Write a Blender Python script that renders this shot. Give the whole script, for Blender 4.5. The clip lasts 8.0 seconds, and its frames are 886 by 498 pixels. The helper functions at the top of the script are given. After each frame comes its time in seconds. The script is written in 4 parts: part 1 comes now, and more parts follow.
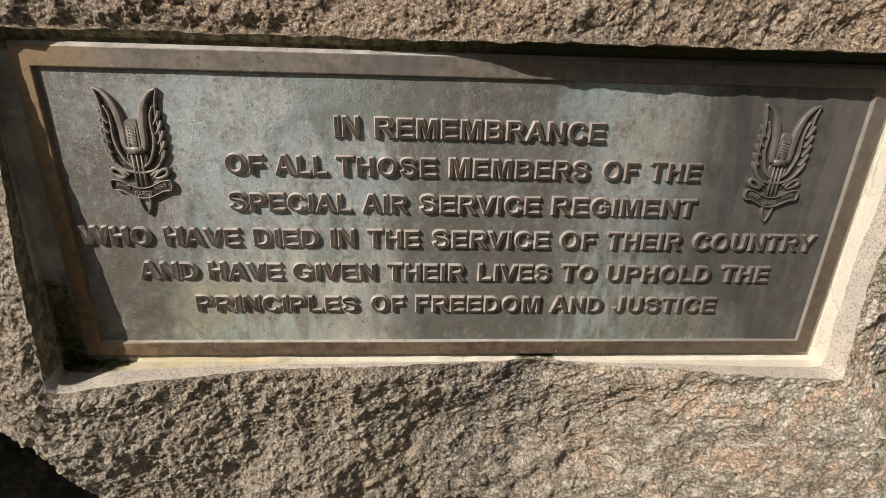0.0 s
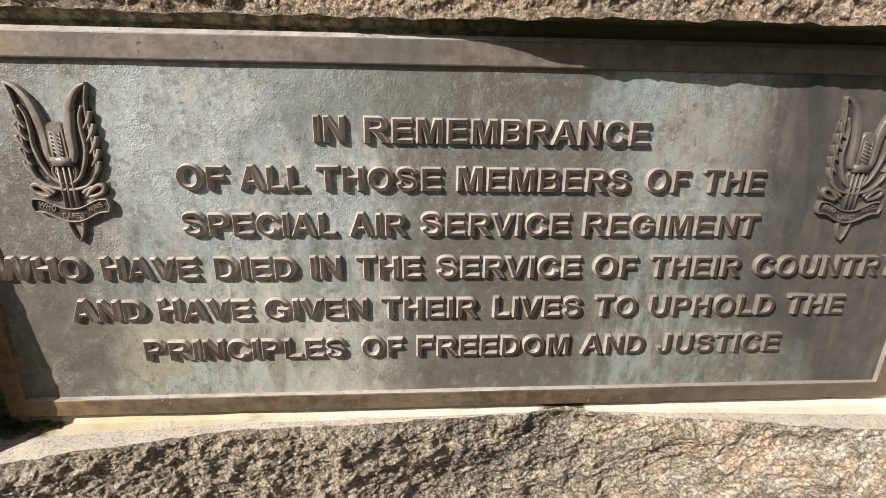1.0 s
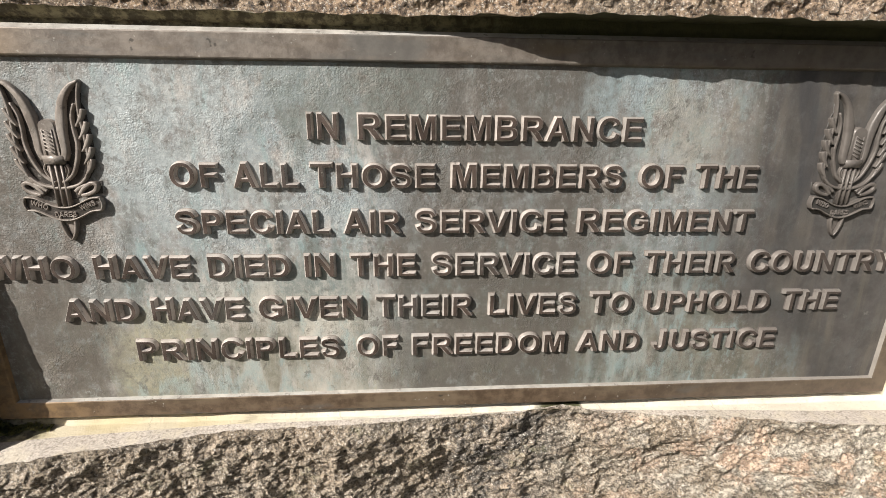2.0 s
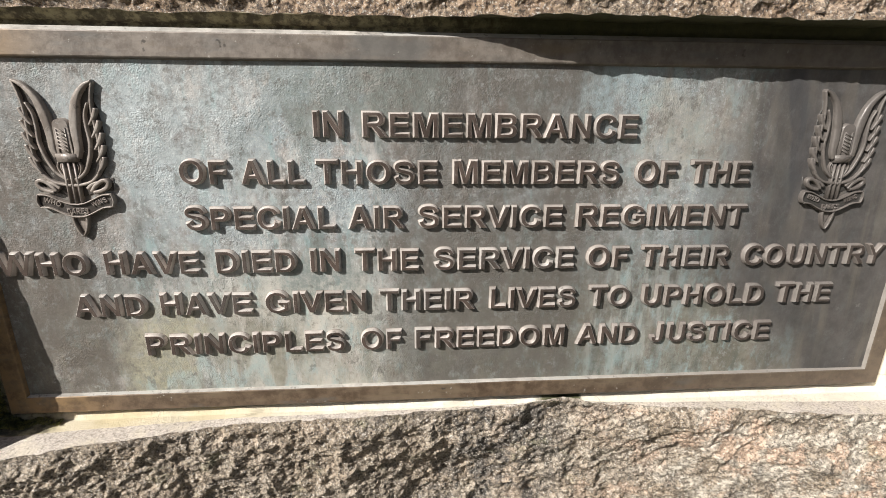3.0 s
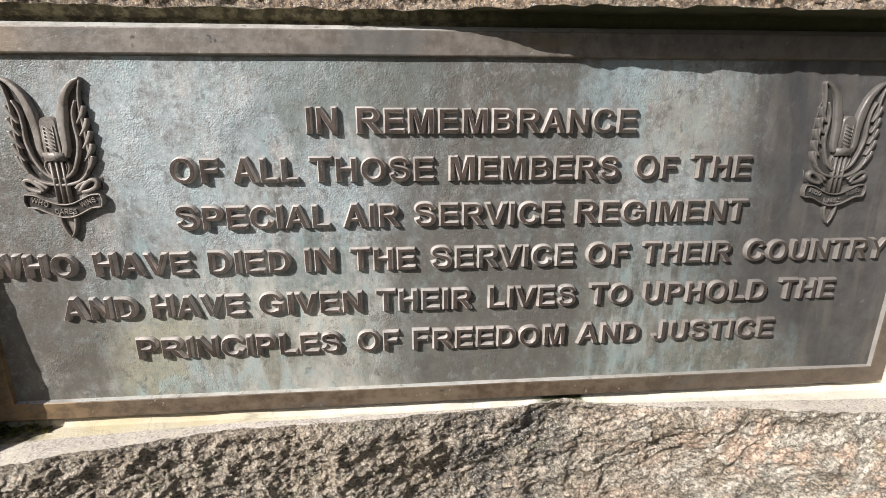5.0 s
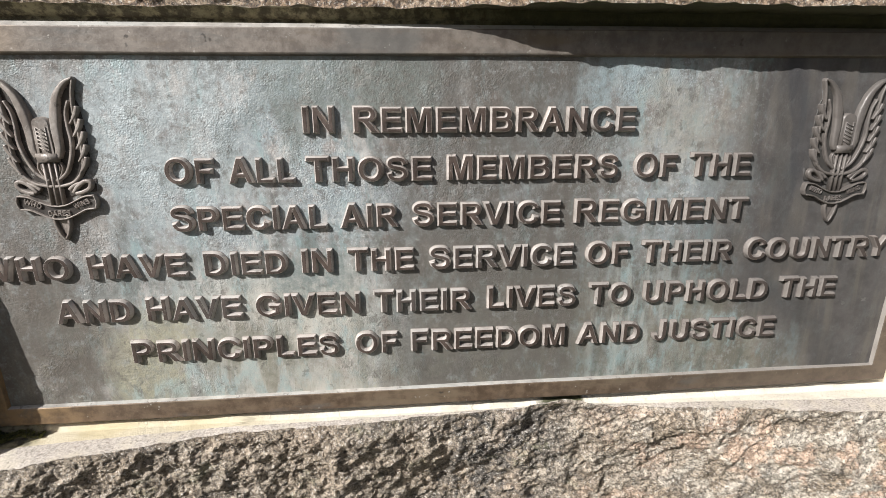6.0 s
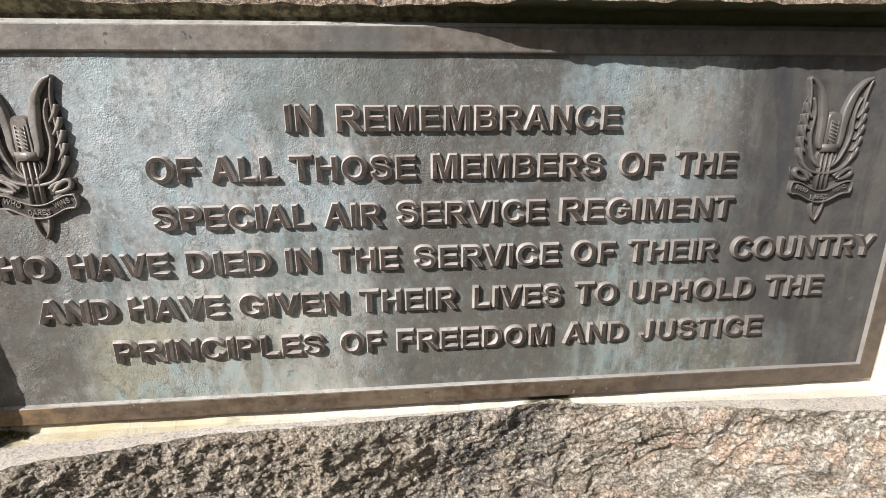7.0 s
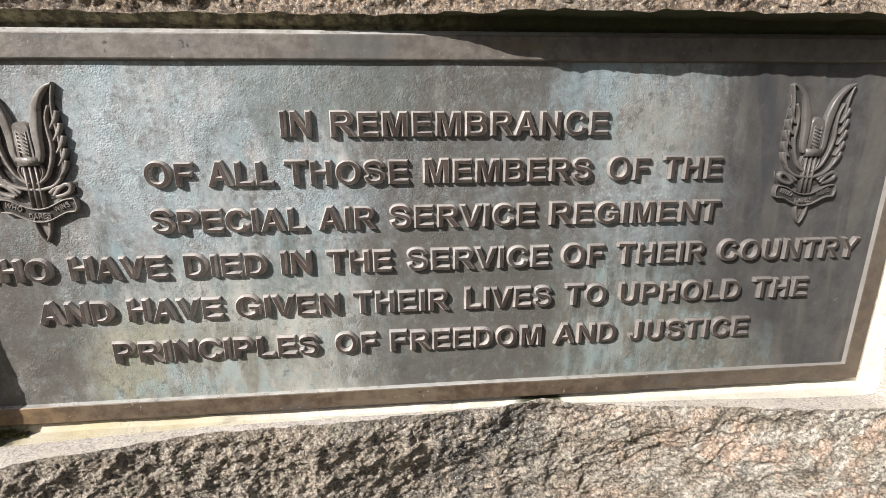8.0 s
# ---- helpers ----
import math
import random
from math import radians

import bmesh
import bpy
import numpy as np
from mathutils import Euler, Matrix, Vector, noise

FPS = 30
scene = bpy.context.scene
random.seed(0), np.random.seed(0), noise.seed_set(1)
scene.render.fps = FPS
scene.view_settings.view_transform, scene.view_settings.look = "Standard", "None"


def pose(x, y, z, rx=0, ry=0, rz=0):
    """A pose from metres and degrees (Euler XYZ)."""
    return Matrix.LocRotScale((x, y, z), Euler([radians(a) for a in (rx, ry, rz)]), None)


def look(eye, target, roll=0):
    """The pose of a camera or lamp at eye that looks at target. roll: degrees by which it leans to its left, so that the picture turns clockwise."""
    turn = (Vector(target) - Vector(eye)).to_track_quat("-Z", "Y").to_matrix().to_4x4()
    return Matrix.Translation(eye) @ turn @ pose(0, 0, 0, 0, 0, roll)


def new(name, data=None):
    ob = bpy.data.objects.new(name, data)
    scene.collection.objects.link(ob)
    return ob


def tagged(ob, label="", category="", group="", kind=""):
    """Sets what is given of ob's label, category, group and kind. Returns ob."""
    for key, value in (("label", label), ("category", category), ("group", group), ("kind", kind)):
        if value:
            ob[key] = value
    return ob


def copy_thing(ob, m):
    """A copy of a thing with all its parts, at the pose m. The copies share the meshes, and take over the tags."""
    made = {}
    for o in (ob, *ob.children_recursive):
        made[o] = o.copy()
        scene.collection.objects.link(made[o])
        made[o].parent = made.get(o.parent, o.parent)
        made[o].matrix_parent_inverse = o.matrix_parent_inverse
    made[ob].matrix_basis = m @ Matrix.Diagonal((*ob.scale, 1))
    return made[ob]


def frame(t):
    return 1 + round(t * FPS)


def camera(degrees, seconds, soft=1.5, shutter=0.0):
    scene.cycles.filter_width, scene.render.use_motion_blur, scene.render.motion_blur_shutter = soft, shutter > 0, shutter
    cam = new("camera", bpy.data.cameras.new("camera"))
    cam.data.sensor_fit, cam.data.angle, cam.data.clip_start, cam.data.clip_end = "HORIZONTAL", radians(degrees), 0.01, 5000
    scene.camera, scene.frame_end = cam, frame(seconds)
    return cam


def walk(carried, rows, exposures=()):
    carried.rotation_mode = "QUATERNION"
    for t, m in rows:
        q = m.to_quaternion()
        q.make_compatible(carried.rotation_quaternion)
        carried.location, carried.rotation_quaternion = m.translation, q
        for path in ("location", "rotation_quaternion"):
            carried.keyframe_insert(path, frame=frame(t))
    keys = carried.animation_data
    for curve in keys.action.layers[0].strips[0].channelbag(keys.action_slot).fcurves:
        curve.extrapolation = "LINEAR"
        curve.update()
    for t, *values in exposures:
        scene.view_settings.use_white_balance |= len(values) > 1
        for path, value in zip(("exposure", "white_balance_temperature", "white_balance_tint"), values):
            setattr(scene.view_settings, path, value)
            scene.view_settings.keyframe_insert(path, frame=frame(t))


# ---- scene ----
from mathutils.geometry import tessellate_polygon

cam = camera(85.1, 8.0, soft=0.9)
PATH = [
    (0, (-0.066, -0.599, 1.163), (0.043, 1.273, 0.467), 1.7),
    (0.5, (-0.063, -0.526, 1.155), (0.059, 1.36, 0.499), 1.3),
    (1, (-0.072, -0.482, 1.134), (0.056, 1.413, 0.507), 1.1),
    (1.5, (-0.069, -0.48, 1.128), (0.067, 1.418, 0.514), 1.0),
    (3, (-0.075, -0.5, 1.117), (0.073, 1.409, 0.539), 0.6),
    (3.5, (-0.078, -0.502, 1.115), (0.072, 1.409, 0.546), 0.4),
    (4, (-0.077, -0.501, 1.112), (0.075, 1.413, 0.552), 0.3),
    (4.5, (-0.073, -0.497, 1.108), (0.08, 1.419, 0.554), 0.2),
    (6, (-0.073, -0.489, 1.102), (0.09, 1.43, 0.56), -0.2),
    (6.5, (-0.066, -0.488, 1.102), (0.102, 1.43, 0.56), -0.2),
    (7, (-0.059, -0.488, 1.1), (0.112, 1.43, 0.56), -0.2),
    (7.5, (-0.055, -0.493, 1.104), (0.115, 1.425, 0.565), -0.2),
    (8, (-0.052, -0.499, 1.105), (0.121, 1.42, 0.567), -0.2),
]
EXPOSURES = [
    (0.0, 0.12, 6780, 10), (0.5, 0.36, 6720, 10), (1.0, 0.56, 6700, 10), (1.5, 0.6, 6620, 10),
    (3.0, 0.63, 6350, 10), (3.5, 0.63, 6280, 10), (6.0, 0.62, 6120, 10), (8.0, 0.62, 6100, 10),
]
walk(cam, [(t, look(eye, target, roll)) for t, eye, target, roll in PATH], EXPOSURES)

# ---- light ----
SUN_WAY = Vector((1.3, 1.0, -1.4))
world = bpy.data.worlds.new("sky")
scene.world = world
world.use_nodes = True
wn = world.node_tree.nodes
sky = wn.new("ShaderNodeTexSky")
sky.sky_type = "NISHITA"
sky.sun_disc = False
sky.air_density, sky.dust_density, sky.ozone_density = 0.7, 4.0, 0.4
sky.sun_elevation = math.atan2(1.4, math.hypot(1.3, 1.0))
sky.sun_rotation = math.atan2(-1.3, -1.0)
world.node_tree.links.new(sky.outputs[0], wn["Background"].inputs[0])
wn["Background"].inputs[1].default_value = 0.035
sun_data = bpy.data.lights.new("sun", "SUN")
sun_data.energy, sun_data.angle, sun_data.color = 4.5, radians(0.5), (1.0, 0.96, 0.90)
sun = new("sun", sun_data)
sun.matrix_world = look(-SUN_WAY * 4, (0, 0, 1))


# ---- materials ----
class Mat:
    """A node material with short calls."""

    def __init__(self, name, rough=0.6, metal=0.0):
        self.m = bpy.data.materials.new(name)
        self.m.use_nodes = True
        self.t = self.m.node_tree
        self.b = self.t.nodes["Principled BSDF"]
        self.b.inputs["Roughness"].default_value = rough
        self.b.inputs["Metallic"].default_value = metal
        self.co = self.t.nodes.new("ShaderNodeTexCoord").outputs["Object"]

    def link(self, a, b):
        self.t.links.new(a, b)

    def mapped(self, scale=(1, 1, 1), turn=(0, 0, 0), shift=(0, 0, 0)):
        n = self.t.nodes.new("ShaderNodeMapping")
        n.inputs["Scale"].default_value = scale
        n.inputs["Rotation"].default_value = [radians(a) for a in turn]
        n.inputs["Location"].default_value = shift
        self.link(self.co, n.inputs["Vector"])
        return n.outputs[0]

    def noise(self, scale, detail=5, rough=0.6, vec=None, dist=0.0):
        n = self.t.nodes.new("ShaderNodeTexNoise")
        n.inputs["Scale"].default_value = scale
        n.inputs["Detail"].default_value = detail
        n.inputs["Roughness"].default_value = rough
        n.inputs["Distortion"].default_value = dist
        self.link(vec or self.co, n.inputs["Vector"])
        return n.outputs["Fac"]

    def cells(self, scale, vec=None, colour=False, feature="F1"):
        n = self.t.nodes.new("ShaderNodeTexVoronoi")
        n.feature = feature
        n.inputs["Scale"].default_value = scale
        self.link(vec or self.co, n.inputs["Vector"])
        return n.outputs["Color" if colour else "Distance"]

    def ramp(self, fac, lo, hi, a=0.0, b=1.0):
        n = self.t.nodes.new("ShaderNodeMapRange")
        n.interpolation_type = "SMOOTHSTEP"
        for k, v in zip(("From Min", "From Max", "To Min", "To Max"), (lo, hi, a, b)):
            n.inputs[k].default_value = v
        self.link(fac, n.inputs["Value"])
        return n.outputs[0]

    def axis(self, k):
        n = self.t.nodes.new("ShaderNodeSeparateXYZ")
        self.link(self.co, n.inputs[0])
        return n.outputs[k]

    def sum(self, a, b, op="MULTIPLY"):
        n = self.t.nodes.new("ShaderNodeMath")
        n.operation = op
        for i, v in enumerate((a, b)):
            if isinstance(v, (int, float)):
                n.inputs[i].default_value = v
            else:
                self.link(v, n.inputs[i])
        return n.outputs[0]

    def mix(self, fac, a, b, kind="MIX"):
        n = self.t.nodes.new("ShaderNodeMix")
        n.data_type, n.blend_type = "RGBA", kind
        for v, k in ((fac, 0), (a, 6), (b, 7)):
            if isinstance(v, (int, float)):
                n.inputs[k].default_value = v
            elif isinstance(v, tuple):
                n.inputs[k].default_value = (*v, 1)
            else:
                self.link(v, n.inputs[k])
        return n.outputs[2]

    def colour(self, c):
        self.link(c, self.b.inputs["Base Color"])

    def rough(self, fac):
        self.link(fac, self.b.inputs["Roughness"])

    def bump(self, height, depth, under=None):
        n = self.t.nodes.new("ShaderNodeBump")
        n.inputs["Strength"].default_value = 1.0
        n.inputs["Distance"].default_value = depth
        self.link(height, n.inputs["Height"])
        if under:
            self.link(under, n.inputs["Normal"])
        self.link(n.outputs[0], self.b.inputs["Normal"])
        return n.outputs[0]


def granite():
    m = Mat("granite", 0.72)
    x, z = m.axis(0), m.axis(2)
    grain = m.noise(210, 4, 0.72)
    crystals = m.noise(105, 3, 0.6, m.mapped(shift=(2, 5, 1)))
    flecks = m.noise(430, 2, 0.6, m.mapped(shift=(3, 1, 2)))
    c = m.mix(m.ramp(grain, 0.41, 0.57), (0.168, 0.138, 0.106), (0.47, 0.395, 0.305))
    c = m.mix(m.ramp(crystals, 0.54, 0.66, 0, 0.55), c, (0.54, 0.46, 0.37))
    warm = m.ramp(m.noise(9, 5, 0.65), 0.40, 0.62, 0.0, 0.7)
    c = m.mix(warm, c, m.mix(m.ramp(grain, 0.42, 0.58), (0.18, 0.137, 0.094), (0.48, 0.38, 0.275)))
    fresh = m.sum(m.ramp(x, -0.05, 0.45, 0.06, 1.0), m.ramp(z, 1.15, 0.85, 0.6, 1.0))
    pink = m.sum(m.ramp(m.noise(15, 4, 0.6, m.mapped(shift=(5, 0, 3))), 0.51, 0.58, 0.0, 0.75), fresh)
    c = m.mix(pink, c, m.mix(m.ramp(grain, 0.40, 0.58), (0.42, 0.285, 0.20), (0.86, 0.63, 0.47)))
    pale = m.sum(m.ramp(m.noise(30, 4, 0.62, m.mapped(shift=(8, 2, 1))), 0.49, 0.57, 0, 0.85), fresh)
    c = m.mix(pale, c, m.mix(m.ramp(grain, 0.40, 0.58), (0.35, 0.305, 0.245), (0.80, 0.725, 0.61)))
    dark = m.ramp(m.noise(27, 6, 0.72, m.mapped(shift=(1, 7, 3))), 0.53, 0.66, 0.0, 0.5)
    c = m.mix(dark, c, m.mix(m.ramp(grain, 0.4, 0.6), (0.045, 0.043, 0.04), (0.17, 0.155, 0.14)))
    # blackish patches on the rock below the middle of the recess
    black_patches = m.sum(m.sum(m.ramp(x, -0.07, 0.0), m.ramp(x, 0.17, 0.07)), m.ramp(z, 0.80, 0.77))
    black_patches = m.sum(black_patches, m.ramp(m.noise(38, 6, 0.7, m.mapped(shift=(3, 3, 7))), 0.45, 0.56, 0.0, 0.8))
    c = m.mix(black_patches, c, m.mix(m.ramp(grain, 0.4, 0.6), (0.035, 0.034, 0.032), (0.16, 0.145, 0.13)))
    lichen = m.ramp(m.noise(17, 6, 0.7, m.mapped(shift=(4, 9, 6))), 0.57, 0.68, 0, 0.55)
    c = m.mix(lichen, c, m.mix(m.ramp(grain, 0.4, 0.6), (0.10, 0.10, 0.05), (0.34, 0.32, 0.19)))
    grime = m.sum(m.ramp(z, 1.12, 1.19), m.ramp(m.noise(12, 5, 0.65, m.mapped(shift=(6, 6, 2))), 0.36, 0.6, 0.4, 0.9))
    c = m.mix(grime, c, m.mix(m.ramp(grain, 0.4, 0.6), (0.11, 0.073, 0.05), (0.43, 0.30, 0.195)))
    c = m.mix(m.ramp(flecks, 0.58, 0.66, 0, 0.65), c, (0.78, 0.74, 0.67))
    c = m.mix(m.ramp(flecks, 0.41, 0.34, 0, 0.85), c, (0.05, 0.047, 0.043))
    m.colour(c)
    b = m.bump(m.noise(120, 6, 0.75), 0.0033)
    m.bump(m.noise(420, 4, 0.75), 0.0017, b)
    return m.m


def sawn_granite():
    m = Mat("sawn_granite", 0.8)
    grain = m.noise(420, 3, 0.7)
    c = m.mix(m.ramp(grain, 0.38, 0.62), (0.38, 0.33, 0.285), (0.60, 0.54, 0.475))
    c = m.mix(m.ramp(m.noise(30, 5, 0.65), 0.46, 0.66, 0, 0.6), c, (0.62, 0.55, 0.43))
    c = m.mix(m.ramp(m.noise(260, 2, 0.6, m.mapped(shift=(3, 3, 3))), 0.55, 0.66, 0, 0.6), c, (0.20, 0.175, 0.15))
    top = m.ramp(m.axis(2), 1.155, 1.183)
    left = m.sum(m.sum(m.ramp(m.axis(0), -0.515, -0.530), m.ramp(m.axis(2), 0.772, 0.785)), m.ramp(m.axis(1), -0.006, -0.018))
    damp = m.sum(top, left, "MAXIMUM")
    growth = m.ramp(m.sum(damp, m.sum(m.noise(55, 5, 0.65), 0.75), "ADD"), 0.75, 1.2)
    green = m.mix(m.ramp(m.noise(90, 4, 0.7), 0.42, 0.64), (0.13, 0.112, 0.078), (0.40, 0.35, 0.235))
    # deeper shade past the middle is painted into the growth's colour
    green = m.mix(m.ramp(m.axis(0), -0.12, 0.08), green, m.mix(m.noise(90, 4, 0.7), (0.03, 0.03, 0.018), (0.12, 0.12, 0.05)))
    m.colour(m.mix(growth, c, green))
    b = m.bump(m.noise(150, 5, 0.7), 0.0009)
    m.bump(m.noise(700, 3, 0.7), 0.0004, b)
    return m.m


def cut_stone():
    """Pale mortar and sawn stone of the recess, with green growth where it stays damp."""
    m = Mat("mortar", 0.85)
    c = m.mix(m.noise(28, 5, 0.6), (0.64, 0.585, 0.485), (0.79, 0.74, 0.63))
    c = m.mix(m.ramp(m.noise(260, 3), 0.55, 0.72, 0, 0.5), c, (0.45, 0.40, 0.33))
    yellow = m.ramp(m.noise(16, 4, 0.6, m.mapped(shift=(2, 2, 2))), 0.36, 0.58, 0.6, 1.0)
    c = m.mix(m.sum(yellow, m.sum(m.ramp(m.axis(0), -0.10, -0.36, 0.08, 0.75), m.ramp(m.axis(2), 0.80, 0.786))), c, (0.52, 0.43, 0.235))
    grimy = m.sum(m.ramp(m.noise(20, 6, 0.7, m.mapped(shift=(4, 4, 1))), 0.46, 0.62, 0, 0.6), m.ramp(m.axis(0), -0.48, -0.52))
    c = m.mix(grimy, c, (0.29, 0.25, 0.19))
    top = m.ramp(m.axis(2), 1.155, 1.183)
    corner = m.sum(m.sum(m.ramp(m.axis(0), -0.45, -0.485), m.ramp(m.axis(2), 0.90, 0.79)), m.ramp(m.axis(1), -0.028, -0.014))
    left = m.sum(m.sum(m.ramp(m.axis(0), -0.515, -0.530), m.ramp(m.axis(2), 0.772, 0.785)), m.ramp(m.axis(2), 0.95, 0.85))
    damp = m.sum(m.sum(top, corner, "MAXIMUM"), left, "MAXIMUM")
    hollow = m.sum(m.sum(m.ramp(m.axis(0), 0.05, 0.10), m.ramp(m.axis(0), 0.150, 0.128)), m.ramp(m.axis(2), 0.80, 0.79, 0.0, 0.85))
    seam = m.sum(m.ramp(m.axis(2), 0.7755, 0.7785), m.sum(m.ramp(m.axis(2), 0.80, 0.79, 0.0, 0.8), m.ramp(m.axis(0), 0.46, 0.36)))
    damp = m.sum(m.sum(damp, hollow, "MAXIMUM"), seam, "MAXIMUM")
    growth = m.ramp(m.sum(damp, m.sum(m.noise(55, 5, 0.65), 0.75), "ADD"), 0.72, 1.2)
    green = m.mix(m.ramp(m.noise(90, 4, 0.7), 0.4, 0.62), (0.13, 0.112, 0.075), (0.42, 0.37, 0.23))
    # growth again blackened to the right, where the overhang's shade is painted in
    green = m.mix(m.ramp(m.axis(0), -0.12, 0.08), green, m.mix(m.noise(90, 4, 0.7), (0.03, 0.03, 0.018), (0.12, 0.12, 0.05)))
    bent = m.mix(0.02, m.co, m.t.nodes.new("ShaderNodeTexNoise").outputs["Color"], "ADD")
    cracks = m.ramp(m.cells(5, bent, feature="DISTANCE_TO_EDGE"), 0.004, 0.001, 0, 0.3)
    c = m.mix(cracks, c, (0.10, 0.085, 0.06))
    m.colour(m.mix(growth, c, green))
    b = m.bump(m.noise(110, 5, 0.68), 0.0015)
    m.bump(m.noise(520, 3, 0.7), 0.0009, b)
    return m.m


def bronze_panel():
    m = Mat("patinated_bronze", 0.6, 0.12)
    x, z = m.axis(0), m.axis(2)
    streak = m.noise(10, 6, 0.62, m.mapped(scale=(3.4, 1, 0.5)), 0.5)
    cloud = m.noise(12, 7, 0.66, m.mapped(shift=(1.3, 0, 4.1)))
    spots = m.noise(46, 6, 0.7, m.mapped(shift=(0.3, 2, 1.1)))
    fine = m.noise(330, 4, 0.7)
    # where the verdigris has spread: broad at one end, a second patch past the middle
    wide = m.sum(m.ramp(x, 0.06, -0.14), m.ramp(x, -0.48, -0.30, 0.0, 1.0))
    second = m.sum(m.ramp(x, 0.10, 0.19), m.ramp(x, 0.31, 0.22))
    spread = m.sum(m.sum(wide, second, "MAXIMUM"), 0.10)
    c = m.mix(m.ramp(m.sum(streak, m.sum(spread, 0.6), "ADD"), 0.40, 0.66), (0.115, 0.103, 0.090), (0.27, 0.26, 0.24))
    c = m.mix(m.ramp(m.sum(cloud, spread, "ADD"), 0.47, 0.66, 0, 0.9), c, (0.32, 0.36, 0.37))
    c = m.mix(m.ramp(m.noise(30, 7, 0.72, m.mapped(shift=(7, 0, 2))), 0.52, 0.62, 0, 0.6), c, (0.17, 0.128, 0.108))
    teal = m.noise(24, 5, 0.6, m.mapped(scale=(1.7, 1, 0.7), shift=(3, 0, 8)))
    c = m.mix(m.ramp(teal, 0.60, 0.72, 0, 0.7), c, (0.25, 0.37, 0.38))
    drips = m.noise(26, 5, 0.6, m.mapped(scale=(2.4, 1, 0.22), shift=(2, 0, 5)))
    low = m.sum(m.ramp(drips, 0.50, 0.66), m.ramp(z, 0.93, 0.83))
    low = m.sum(low, m.ramp(x, 0.14, -0.02, 0.3, 1.0))
    c = m.mix(m.sum(low, 0.7), c, (0.42, 0.405, 0.30))
    c = m.mix(m.ramp(spots, 0.55, 0.68, 0, 0.55), c, (0.43, 0.45, 0.44))
    c = m.mix(m.ramp(spots, 0.42, 0.30, 0, 0.6), c, (0.10, 0.088, 0.075))
    mottle = m.noise(130, 5, 0.72, m.mapped(shift=(4, 1, 6)))
    c = m.mix(m.ramp(mottle, 0.52, 0.62, 0, 0.75), c, (0.44, 0.465, 0.46))
    c = m.mix(m.ramp(mottle, 0.46, 0.34, 0, 0.5), c, (0.12, 0.105, 0.092))
    c = m.mix(m.ramp(fine, 0.56, 0.68, 0, 0.6), c, (0.60, 0.61, 0.59))
    foot = m.sum(m.sum(m.ramp(x, -0.11, -0.01), m.ramp(z, 1.02, 0.92)), m.ramp(spots, 0.36, 0.58, 0.95, 0.5))
    c = m.mix(foot, c, (0.105, 0.10, 0.085))
    bleached = m.sum(m.sum(m.ramp(x, -0.34, -0.24), m.ramp(x, -0.07, -0.15)), m.ramp(z, 0.985, 0.90))
    c = m.mix(m.sum(bleached, m.ramp(cloud, 0.38, 0.58, 0.45, 0.95)), c, (0.58, 0.55, 0.485))
    olive = m.sum(m.ramp(z, 1.0, 0.84), m.ramp(streak, 0.35, 0.6, 0.2, 0.5))
    c = m.mix(olive, c, (0.24, 0.225, 0.165))
    blue = m.noise(34, 7, 0.7, m.mapped(scale=(1.3, 1, 0.8), shift=(3, 0, 8)))
    blue = m.sum(m.ramp(blue, 0.50, 0.66), m.sum(m.ramp(x, 0.08, 0.2, 0.45, 1.0), m.ramp(x, -0.42, -0.30, 0.2, 1.0)))
    c = m.mix(m.sum(blue, 0.75), c, (0.30, 0.39, 0.39))
    c = m.mix(m.ramp(m.noise(70, 6, 0.7, m.mapped(scale=(2.2, 1, 0.5), shift=(1, 0, 3))), 0.58, 0.68, 0, 0.5), c, (0.105, 0.095, 0.08))
    runs = m.noise(22, 6, 0.66, m.mapped(scale=(2.0, 1, 0.6), shift=(5, 0, 1)))
    runs = m.sum(m.ramp(runs, 0.47, 0.64, 0, 0.7), m.ramp(spots, 0.34, 0.6, 1.0, 0.4))
    c = m.mix(runs, c, (0.10, 0.115, 0.098))
    rust = m.noise(26, 7, 0.7, m.mapped(scale=(1.5, 1, 0.6), shift=(8, 0, 4)))
    c = m.mix(m.ramp(rust, 0.52, 0.68, 0, 0.3), c, (0.22, 0.155, 0.125))
    cream = m.noise(30, 7, 0.72, m.mapped(scale=(1.4, 1, 0.7), shift=(2, 0, 9)))
    c = m.mix(m.sum(m.ramp(cream, 0.50, 0.68, 0, 0.6), m.ramp(x, 0.05, -0.1, 0.25, 1.0)), c, (0.56, 0.515, 0.475))
    fresh = m.noise(28, 7, 0.72, m.mapped(scale=(1.6, 1, 0.6), shift=(6, 0, 6)))
    c = m.mix(m.ramp(fresh, 0.54, 0.66, 0, 0.6), c, (0.28, 0.385, 0.385))
    brown_end = m.sum(m.sum(m.ramp(x, -0.32, -0.43), m.ramp(z, 1.16, 0.94, 0.7, 1.0)), m.ramp(spots, 0.34, 0.60, 0.25, 0.85))
    c = m.mix(brown_end, c, (0.135, 0.118, 0.10))
    centre = m.sum(m.sum(m.ramp(x, -0.13, -0.05), m.ramp(x, 0.19, 0.09)), m.ramp(spots, 0.34, 0.60, 0.4, 0.9))
    c = m.mix(centre, c, (0.115, 0.104, 0.09))
    reach = m.sum(x, m.sum(m.ramp(z, 0.93, 0.84), -0.10), "ADD")
    worn = m.sum(reach, m.sum(m.sum(m.noise(6, 4, 0.55), -0.5, "ADD"), 0.22), "ADD")
    bare = m.ramp(worn, 0.22, 0.335, 0, 0.93)

